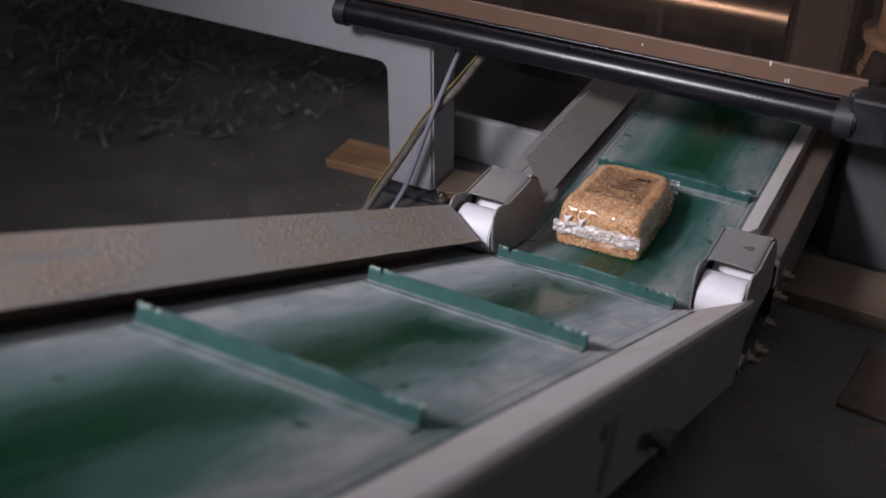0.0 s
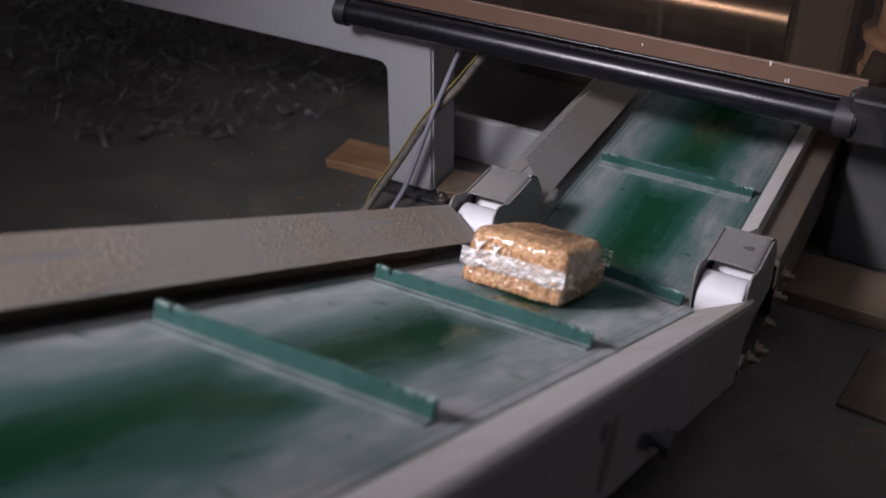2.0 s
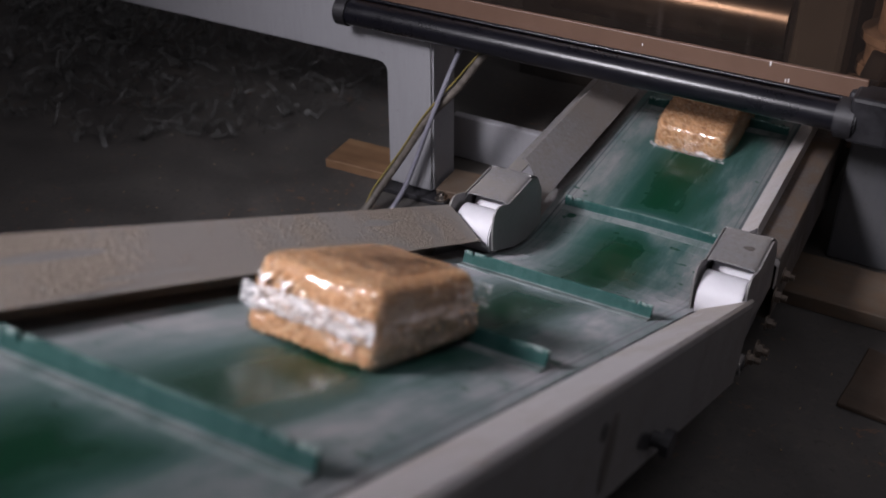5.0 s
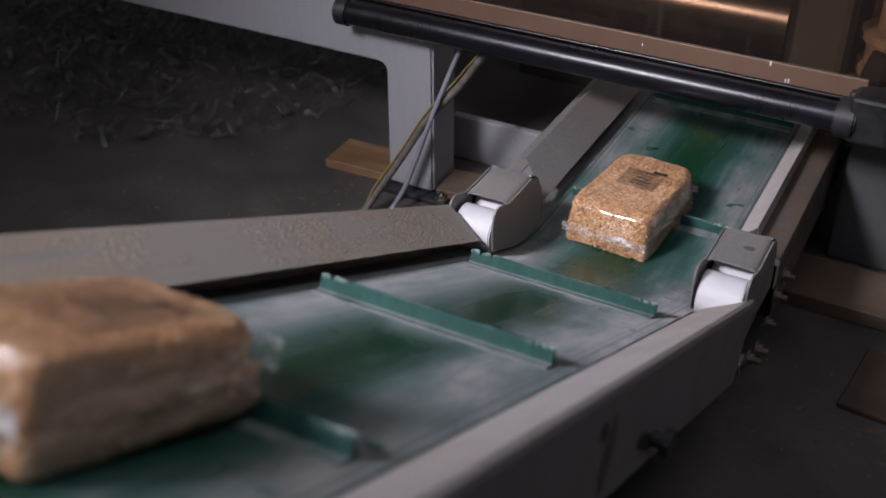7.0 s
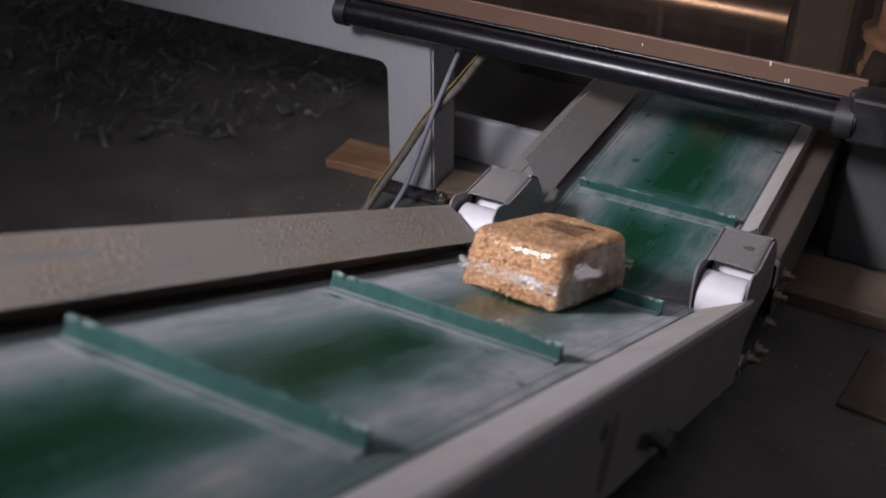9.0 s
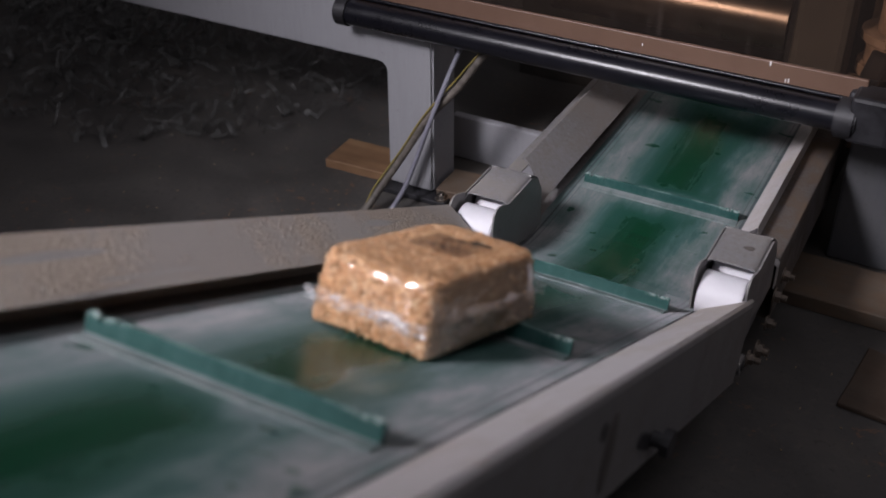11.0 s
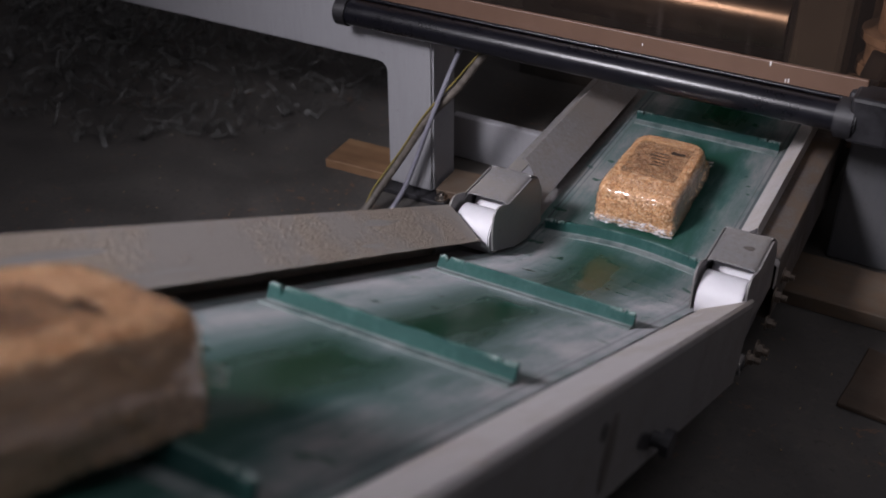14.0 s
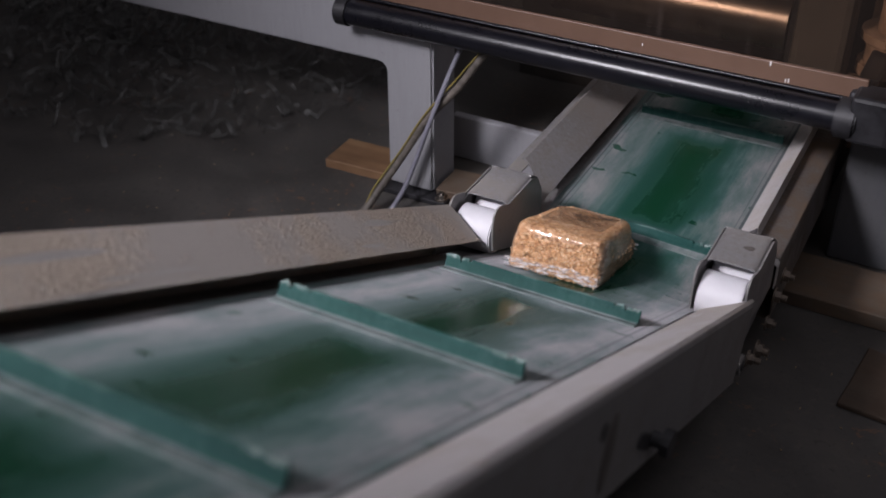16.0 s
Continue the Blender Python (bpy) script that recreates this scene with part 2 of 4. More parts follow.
def acrylic_material():
    m = Mat("smoked_acrylic")
    v = m.coord()
    rot = m.n("ShaderNodeMapping", Vector=v, Rotation=(0.0, 0.85, 0.0), Scale=(60, 1, 2))
    scratch = m.noise(rot.outputs[0], 1.0, 3, 0.7)
    haze = m.noise(v, 5, 4, 0.6)
    tr = m.n("ShaderNodeBsdfTransparent", Color=(0.84, 0.77, 0.70, 1))
    # Besides scratches, a base haze is painted in to lift the dark inside.
    mixer = m.n("ShaderNodeMixShader", **{"0": m.span(m.math("MULTIPLY", scratch, haze), 0.25, 0.5, 0.035, 0.09)})
    m.t.links.new(tr.outputs[0], mixer.inputs[1])
    m.t.links.new(m.b.outputs[0], mixer.inputs[2])
    m.t.links.new(mixer.outputs[0], m.t.nodes["Material Output"].inputs[0])
    return m.set(Base_Color=(0.24, 0.20, 0.185, 1), Roughness=0.10).m


def floor_material():
    m = Mat("worn_concrete")
    v = m.coord()
    a, b, c = m.noise(v, 2.2, 6, 0.65), m.noise(v, 40, 4, 0.7), m.noise(v, 9, 5, 0.6)
    f = m.math("ADD", m.math("MULTIPLY", a, 0.55), m.math("MULTIPLY", c, 0.45))
    col = m.ramp(f, (0.3, (0.036, 0.034, 0.032)), (0.52, (0.062, 0.057, 0.053)), (0.75, (0.098, 0.086, 0.075)))
    col = m.mix(m.span(b, 0.54, 0.72, 0.0, 0.35), col, (0.12, 0.10, 0.085))
    col = m.mix(m.span(m.noise(v, 75, 3, 0.7), 0.56, 0.72, 0.0, 0.45), col, (0.022, 0.019, 0.018))
    rust = m.math("MULTIPLY", m.span(m.noise(v, 55, 3, 0.6), 0.60, 0.70), m.span(m.noise(v, 3.5, 3, 0.6), 0.45, 0.6, 0.0, 0.7))
    col = m.mix(rust, col, (0.16, 0.085, 0.05))
    m.set(Base_Color=col, Roughness=m.span(f, 0.3, 0.7, 0.45, 0.8))
    return m.bump(m.math("ADD", b, c), 0.35, 0.003).m


def wood_material(name="old_timber", dark=1.0, dusty=0.0):
    m = Mat(name)
    g = m.noise(m.coord((3, 40, 40)), 1.0, 5, 0.6)
    b = m.noise(m.coord(), 9, 4, 0.6)
    col = m.ramp(m.math("ADD", m.math("MULTIPLY", g, 0.6), m.math("MULTIPLY", b, 0.4)),
                 (0.3, (0.13 * dark, 0.065 * dark, 0.03 * dark)), (0.55, (0.27 * dark, 0.15 * dark, 0.075 * dark)), (0.8, (0.38 * dark, 0.24 * dark, 0.13 * dark)))
    col = m.mix(m.math("MULTIPLY", m.span(m.noise(m.coord(), 30, 4, 0.7), 0.3, 0.7, 0.5, 1.0), dusty), col, (0.105, 0.085, 0.066))
    m.set(Base_Color=col, Roughness=0.75)
    return m.bump(g, 0.4, 0.002).m


M_BELT, M_CLEAT, M_GRAIN, M_FILM, M_ACRYLIC = belt_material(), cleat_material(), grain_material(), film_material(), acrylic_material()
M_FILM_CLEAR = film_material("clear_crimped_seal", 0.05, 0.7)
M_FILL, M_POUCH, M_POUCH_TAUT, M_TINT = fill_material(), pouch_material(), pouch_material("taut_clear_film", 0.22), tint_material()
M_FLOOR, M_WOOD, M_WOOD_DARK = floor_material(), wood_material("old_timber", 0.75), wood_material("dusty_shaded_timber", 0.5, 0.85)
M_GREY = painted("grey_machine_paint", (0.30, 0.30, 0.318), (0.25, 0.235, 0.22), 0.25, 0.42)
M_STEEL = painted("dusty_steel", (0.205, 0.20, 0.205), (0.27, 0.24, 0.21), 0.7, 0.42, 0.25, 1.0, 9.0)
M_SIDE = painted("grimy_side_steel", (0.20, 0.195, 0.198), (0.19, 0.155, 0.125), 0.75, 0.5, 0.2)
M_LEDGE = painted("ledge_steel", (0.095, 0.085, 0.08), (0.12, 0.078, 0.047), 0.95, 0.5, 0.1, 1.0, 14.0)
M_CRUST = crusted("dust_crusted_guard", (0.42, 0.40, 0.385), (0.50, 0.415, 0.335), 0.9, 0.0019)
M_RAIL = crusted("pale_guard", (0.47, 0.46, 0.475), (0.52, 0.44, 0.36), 0.6, 0.0012)
M_DARK = plain("dark_steel_and_cavity_shade", (0.055, 0.05, 0.046), 0.75)
M_FRAME_DARK = painted("dark_frame_paint", (0.085, 0.086, 0.092), (0.10, 0.085, 0.07), 0.5, 0.5)
M_BROWN = plain("brown_guard_edge", (0.145, 0.086, 0.060), 0.38, 0.0, 0.15, 12)
M_BLACK = plain("black_anodised_tube", (0.006, 0.006, 0.009), 0.30, 0.0, 0.3, 50, 0.06)
M_RUBBER = plain("black_plastic", (0.018, 0.0175, 0.020), 0.48, 0.0, 0.6, 90, 0.4)
M_ROLLER = plain("white_nylon", (0.57, 0.56, 0.59), 0.5, 0.0, 0.05, 40, 0.05)
M_BOLT = plain("greasy_zinc", (0.15, 0.118, 0.092), 0.5, 0.2, 0.5, 80)
M_CHROME = plain("polished_steel", (0.62, 0.58, 0.54), 0.22, 1.0, 0.15, 30, 0.05)
M_DULL = plain("brownish_rolled_steel", (0.14, 0.115, 0.098), 0.30, 0.9, 0.2, 30, 0.08)
M_ENDPLATE = plain("rusty_plate", (0.28, 0.20, 0.15), 0.42, 0.0, 0.5, 25)
M_CABLE = plain("grey_cable_sheath", (0.20, 0.20, 0.24), 0.5)
M_CABLE_DARK = plain("grimy_hose", (0.115, 0.10, 0.085), 0.6, 0, 0.6, 70)
M_YELLOW = plain("yellow_green_wire", (0.19, 0.15, 0.04), 0.5)
M_WALL = plain("pale_bounce_surface", (0.78, 0.77, 0.77), 0.85, 0, 0.2, 4)
M_GLINT_CHIP = plain("white_glint_and_chip", (0.70, 0.68, 0.68), 0.3)
M_INK = plain("black_print", (0.03, 0.022, 0.018), 0.6)
M_SPOT = plain("rust_spot", (0.10, 0.085, 0.075), 0.7, 0, 0.5, 220)
M_SCRAP = scrap_material()


M_BLACK.node_tree.nodes["Principled BSDF"].inputs["Specular IOR Level"].default_value = 0.4


# ---- mesh helpers ----
def mesh_ob(name, bm, mat, parent=None, label="", smooth=None):
    me = bpy.data.meshes.new(name)
    bm.normal_update()
    bm.to_mesh(me)
    bm.free()
    me.materials.append(mat)
    if smooth is not None:
        me.shade_smooth()
        me.set_sharp_from_angle(angle=radians(smooth))
    ob = new(name, me)
    if parent is not None:
        ob.parent = parent
    if label:
        tagged(ob, label)
    return ob


def part(name, bm, mat, parent, label="", smooth=None):
    return mesh_ob(name, bm, mat, parent, label, smooth)


def thing(name, label, category, group="", at=None):
    ob = new(name)
    ob.empty_display_size = 0.05
    if at is not None:
        ob.matrix_world = at
    return tagged(ob, label, category, group)


def box(bm, x0, x1, y0, y1, z0, z1, bevel=0.0, m=None):
    r = bmesh.ops.create_cube(bm, size=1)
    mm = Matrix.Translation(((x0 + x1) / 2, (y0 + y1) / 2, (z0 + z1) / 2)) @ Matrix.Diagonal((abs(x1 - x0), abs(y1 - y0), abs(z1 - z0), 1))
    bmesh.ops.transform(bm, matrix=mm, verts=r["verts"])
    vs = r["verts"]
    if bevel > 0:
        es = list({e for v in vs for e in v.link_edges})
        out = bmesh.ops.bevel(bm, geom=es, offset=bevel, segments=2, affect="EDGES", profile=0.5)
        vs = list({v for f in out["faces"] for v in f.verts} | {v for v in vs if v.is_valid})
        if m is not None:
            seen = set()
            stack = list(vs)
            while stack:
                q = stack.pop()
                if q in seen:
                    continue
                seen.add(q)
                stack += [e.other_vert(q) for e in q.link_edges]
            vs = list(seen)
    if m is not None:
        bmesh.ops.transform(bm, matrix=m, verts=vs)
    return bm


def sheet(bm, profile, s0, s1, thick, m):
    """A folded sheet: profile points (x, h) swept from s0 to s1 along local y, with thickness, then placed by m."""
    n = len(profile)
    rows = []
    for s in (s0, s1):
        for off in (0.0, -thick):
            row = []
            for i, (x, h) in enumerate(profile):
                a, b = profile[max(i - 1, 0)], profile[min(i + 1, n - 1)]
                d = Vector((b[0] - a[0], b[1] - a[1])).normalized()
                row.append(bm.verts.new(m @ Vector((x - d.y * off, s, h + d.x * off))))
            rows.append(row)
    a, b, c, d = rows
    for i in range(n - 1):
        bm.faces.new((a[i], a[i + 1], c[i + 1], c[i]))
        bm.faces.new((b[i + 1], b[i], d[i], d[i + 1]))
        bm.faces.new((a[i + 1], a[i], b[i], b[i + 1]))
        bm.faces.new((c[i], c[i + 1], d[i + 1], d[i]))
    bm.faces.new((a[0], c[0], d[0], b[0]))
    bm.faces.new((c[-1], a[-1], b[-1], d[-1]))
    return bm


def rod(bm, p0, p1, r, seg=24, cap=True):
    p0, p1 = Vector(p0), Vector(p1)
    q = (p1 - p0).to_track_quat("Z", "Y").to_matrix().to_4x4()
    m = Matrix.Translation((p0 + p1) / 2) @ q
    bmesh.ops.create_cone(bm, cap_ends=cap, segments=seg, radius1=r, radius2=r, depth=(p1 - p0).length, matrix=m)
    return bm


def hose(name, pts, r, mat, parent=None, label=""):
    cu = bpy.data.curves.new(name, "CURVE")
    cu.dimensions, cu.bevel_depth, cu.bevel_resolution = "3D", r, 3
    sp = cu.splines.new("BEZIER")
    sp.bezier_points.add(len(pts) - 1)
    for bp, q in zip(sp.bezier_points, pts):
        bp.co = q
        bp.handle_left_type = bp.handle_right_type = "AUTO"
    cu.materials.append(mat)
    cu.use_fill_caps = True
    ob = new(name, cu)
    me = bpy.data.meshes.new_from_object(ob)
    bpy.data.objects.remove(ob)
    bpy.data.curves.remove(cu)
    me.shade_smooth()
    o = new(name, me)
    if parent is not None:
        o.parent = parent
    if label:
        tagged(o, label)
    return o


def hexbolt(bm, at, axis, r=0.007, h=0.006, washer=0.010):
    at, axis = Vector(at), Vector(axis).normalized()
    rod(bm, at, at + axis * 0.002, washer, 16)
    rod(bm, at + axis * 0.002, at + axis * (0.002 + h), r, 6)
    rod(bm, at + axis * (0.002 + h), at + axis * (0.007 + h), r * 0.5, 10)


# ---- the room ----
FLOOR_Z = -0.225
bm = bmesh.new()
box(bm, -4.5, 4.0, -4.0, 5.5, FLOOR_Z - 0.1, FLOOR_Z)
tagged(mesh_ob("floor", bm, M_FLOOR), "dark worn dusty concrete factory floor", "floor", kind="structure")
# Unseen walls and ceiling, added in a pale tone to bounce fill light.
for nm, b in (("wall_north", (-4.7, 4.2, 5.5, 5.7)), ("wall_south", (-4.7, 4.2, -4.2, -4.0)), ("wall_west", (-4.7, -4.5, -4.0, 5.5)), ("wall_east", (4.0, 4.2, -4.0, 5.5))):
    bm = bmesh.new()
    box(bm, b[0], b[1], b[2], b[3], FLOOR_Z, 3.4)
    tagged(mesh_ob(nm, bm, M_WALL), "unseen pale wall added to bounce fill light", "wall", kind="structure")
bm = bmesh.new()
box(bm, -4.7, 4.2, -4.2, 5.7, 3.4, 3.5)
tagged(mesh_ob("ceiling", bm, M_WALL), "unseen pale ceiling added to bounce fill light", "ceiling", kind="structure")

# ---- the belt's path ----
SLOPE = radians(27.23)
SPEED = 0.200
U_CLEATS = (-2.250, -1.825, -1.40, -0.971, -0.546, -0.127, 0.322, 0.742, 1.166, 1.600, 2.036, 2.455, 2.880, 3.330, 3.760, 4.190)
COLUMNS = (-0.163, -0.110, -0.055, 0.0, 0.055, 0.110, 0.163)
S_FAR, S_NEAR, DRUM = 0.82, -2.40, 0.045
NEAR_DIR = Vector((0, -math.cos(SLOPE), math.sin(SLOPE)))
NEAR_UP = Vector((0, math.sin(SLOPE), math.cos(SLOPE)))
FAR_DIR, FAR_UP = Vector((0, 1, 0)), Vector((0, 0, 1))
LOW = -2 * DRUM
CORNER_LOW = Vector((0, LOW * math.tan(SLOPE / 2), LOW))
LOW_FAR = S_FAR - CORNER_LOW.y
LOW_NEAR = (NEAR_DIR * -S_NEAR + NEAR_UP * LOW - CORNER_LOW).length


def bent(s, ease, corner):
    """A point s along the line that turns at the corner, eased within that length; s > 0 is the level side."""
    if s >= ease:
        return corner + FAR_DIR * s
    if s <= -ease:
        return corner + NEAR_DIR * -s
    t = (s + ease) / (2 * ease)
    return corner + NEAR_DIR * (ease * (1 - t) ** 2) + FAR_DIR * (ease * t * t)


def on_belt(x, s):
    """The belt's upper surface at x across and s along; past the end drums it comes back underneath."""
    half = math.pi * DRUM
    if s > S_FAR:
        r = s - S_FAR
        if r < half:
            a = r / DRUM
            return Vector((x, S_FAR + DRUM * math.sin(a), -DRUM + DRUM * math.cos(a)))
        q = bent(LOW_FAR - (r - half), 0.05, CORNER_LOW)
    elif s < S_NEAR:
        r = S_NEAR - s
        if r < half:
            a = r / DRUM
            q = NEAR_DIR * (-S_NEAR + DRUM * math.sin(a)) + NEAR_UP * (-DRUM + DRUM * math.cos(a))
        else:
            q = bent(-(LOW_NEAR - (r - half)), 0.05, CORNER_LOW)
    else:
        ease = 0.06 + 0.15 * max(0.0, math.cos(math.pi * x / 0.33)) ** 1.2
        q = bent(s, ease, Vector((0, 0, 0)))
    return Vector((x, q.y, q.z))


def belt_pose(x0, x1, s0, s1):
    a, b, c, d = on_belt(x0, s0), on_belt(x1, s0), on_belt(x0, s1), on_belt(x1, s1)
    ey = (c + d - a - b).normalized()
    ex = (b + d - a - c).normalized()
    ez = ex.cross(ey).normalized()
    ex = ey.cross(ez)
    m = Matrix((ex, ey, ez)).transposed().to_4x4()
    m.translation = (a + b + c + d) / 4
    return m


STATIONS = [S_FAR + math.pi * DRUM * k / 6 for k in range(-3, 11)] + [S_NEAR - math.pi * DRUM * k / 6 for k in range(-3, 11)]
STATIONS += [-0.32 + 0.04 * k for k in range(17)] + [-1.2, -0.8, -0.5, 0.5, 0.65]
low_bend = S_FAR + math.pi * DRUM + LOW_FAR
STATIONS += [low_bend + 0.04 * k for k in range(-5, 6)] + [S_NEAR - math.pi * DRUM - LOW_NEAR + 0.04 * k for k in range(-5, 6)]


def belt_rows(x0, x1, u0, u1):
    """The rows of a piece that rides on the belt from u0 to u1."""
    mid = (u0 + u1) / 2
    times = {0.0, 16.0} | {round(t * 30) / 30 for t in ((mid - s) / SPEED for s in STATIONS) if 0.02 < t < 15.98}
    return [(t, belt_pose(x0, x1, u0 - SPEED * t, u1 - SPEED * t)) for t in sorted(times)]


RIDERS = []


def belt():
    top = thing("conveyor_belt", "dusty green rubber conveyor belt with welded cleats", "conveyor belt")
    for k in range(len(U_CLEATS) - 1):
        ua, ub = U_CLEATS[k], U_CLEATS[k + 1]
        for i in range(10):
            u0, u1 = ua + (ub - ua) * i / 10, ua + (ub - ua) * (i + 1) / 10
            for x0, x1 in zip(COLUMNS, COLUMNS[1:]):
                hx, hy = (x1 - x0) / 2, (u1 - u0) / 2
                me = bpy.data.meshes.new("belt_piece")
                lap = 0.0012
                lift = 0.00012 * ((i + COLUMNS.index(x0)) % 2)
                vs = [(sx * (hx + lap), sy * (hy + lap), z + lift) for z in (0, -0.003) for sx, sy in ((-1, -1), (1, -1), (1, 1), (-1, 1))]
                me.from_pydata(vs, [], [(0, 1, 2, 3), (7, 6, 5, 4), (0, 4, 5, 1), (1, 5, 6, 2), (2, 6, 7, 3), (3, 7, 4, 0)])
                for nm, f in (("belt", lambda p: ((x0 + x1) / 2 + p[0], (u0 + u1) / 2 + p[1])), ("cell", lambda p: ((x0 + x1) / 2 + p[0], (i + 0.5 + p[1] / (2 * hy)) / 10))):
                    lay = me.uv_layers.new(name=nm)
                    for lp in me.loops:
                        lay.data[lp.index].uv = f(vs[lp.vertex_index])
                me.materials.append(M_BELT)
                ob = new("belt_piece", me)
                ob.parent = top
                RIDERS.append((ob, belt_rows(x0, x1, u0, u1)))
    rng = random.Random(4)
    for k, u in enumerate(U_CLEATS):
        xs = (-0.141, -0.112, -0.084, -0.056, -0.028, 0.0, 0.028, 0.056, 0.084, 0.113, 0.142)
        cuts = [(-0.123 + rng.uniform(-0.005, 0.005), rng.uniform(0.0016, 0.0030), rng.uniform(0.006, 0.011)), (-0.108 + rng.uniform(-0.005, 0.006), rng.uniform(0.0012, 0.0022), rng.uniform(0.003, 0.007)),
                (0.104 + rng.uniform(-0.006, 0.004), rng.uniform(0.0014, 0.0026), rng.uniform(0.003, 0.006)), (0.122 + rng.uniform(-0.004, 0.006), rng.uniform(0.0014, 0.0026), rng.uniform(0.003, 0.007))]
        cuts = [cuts[0]] + [q for q in cuts[1:] if rng.random() < 0.7]
        for j, (x0, x1) in enumerate(zip(xs, xs[1:])):
            ob = cleat_piece(top, x0, x1, k, cuts, 22 if j in (0, 1, 8, 9) else 4, 0.00015 * (j % 2))
            RIDERS.append((ob, belt_rows(x0 - 0.0004, x1 + 0.0004, u - 0.006, u + 0.006)))
    return top


def cleat_piece(parent, x0, x1, k, cuts, n, lift):
    """One length of a cleat: a welded foot and a blade whose rounded lip is nicked and ragged near the ends."""
    bm = bmesh.new()
    run = bm.loops.layers.uv.new("run")
    rings, mid = [], (x0 + x1) / 2
    a, b = x0 - (0.0 if x0 < -0.14 else 0.0014), x1 + (0.0 if x1 > 0.14 else 0.0014)
    for i in range(n + 1):
        x = a + (b - a) * i / n
        far = max(0.0, (abs(x) - 0.100) / 0.042)
        rag = noise.noise(Vector((x * 260, k * 3.7, 0))) * 0.0034 * far + noise.noise(Vector((x * 40, k * 5.1, 2))) * 0.0008
        top = 0.021 + rag - max([d * max(0.0, 1 - abs(x - c) / w) for c, w, d in cuts])
        lean = noise.noise(Vector((x * 45, k * 2.3, 5))) * 0.0035 * far
        prof = [(-0.019, 0.0), (-0.0185, 0.0018), (-0.0050, 0.0026), (-0.0030, 0.006), (-0.0026 + lean, top - 0.0016), (-0.0012 + lean, top),
                (0.0012 + lean, top), (0.0026 + lean, top - 0.0016), (0.0030, 0.006), (0.0050, 0.0026), (0.0125, 0.0018), (0.013, 0.0)]
        rings.append([(bm.verts.new((x - mid, y * (1 + lift * 60), z + lift)), (x + k * 2.0, 0.005 * q)) for q, (y, z) in enumerate(prof)])
    for r0, r1 in zip(rings, rings[1:]):
        for i in range(len(r0)):
            j = (i + 1) % len(r0)
            quad = (r0[i], r0[j], r1[j], r1[i])
            f = bm.faces.new([q[0] for q in quad])
            for lp, q in zip(f.loops, quad):
                lp[run].uv = q[1]
    for r in (rings[0], rings[-1][::-1]):
        f = bm.faces.new([q[0] for q in r])
        for lp, q in zip(f.loops, r):
            lp[run].uv = q[1]
    bmesh.ops.recalc_face_normals(bm, faces=bm.faces)
    return part("cleat", bm, M_CLEAT, parent, smooth=50)


belt()

# ---- conveyor frame ----
NEAR_M = Matrix((Vector((1, 0, 0)), -NEAR_DIR, NEAR_UP)).transposed().to_4x4()
FAR_M = Matrix.Identity(4)


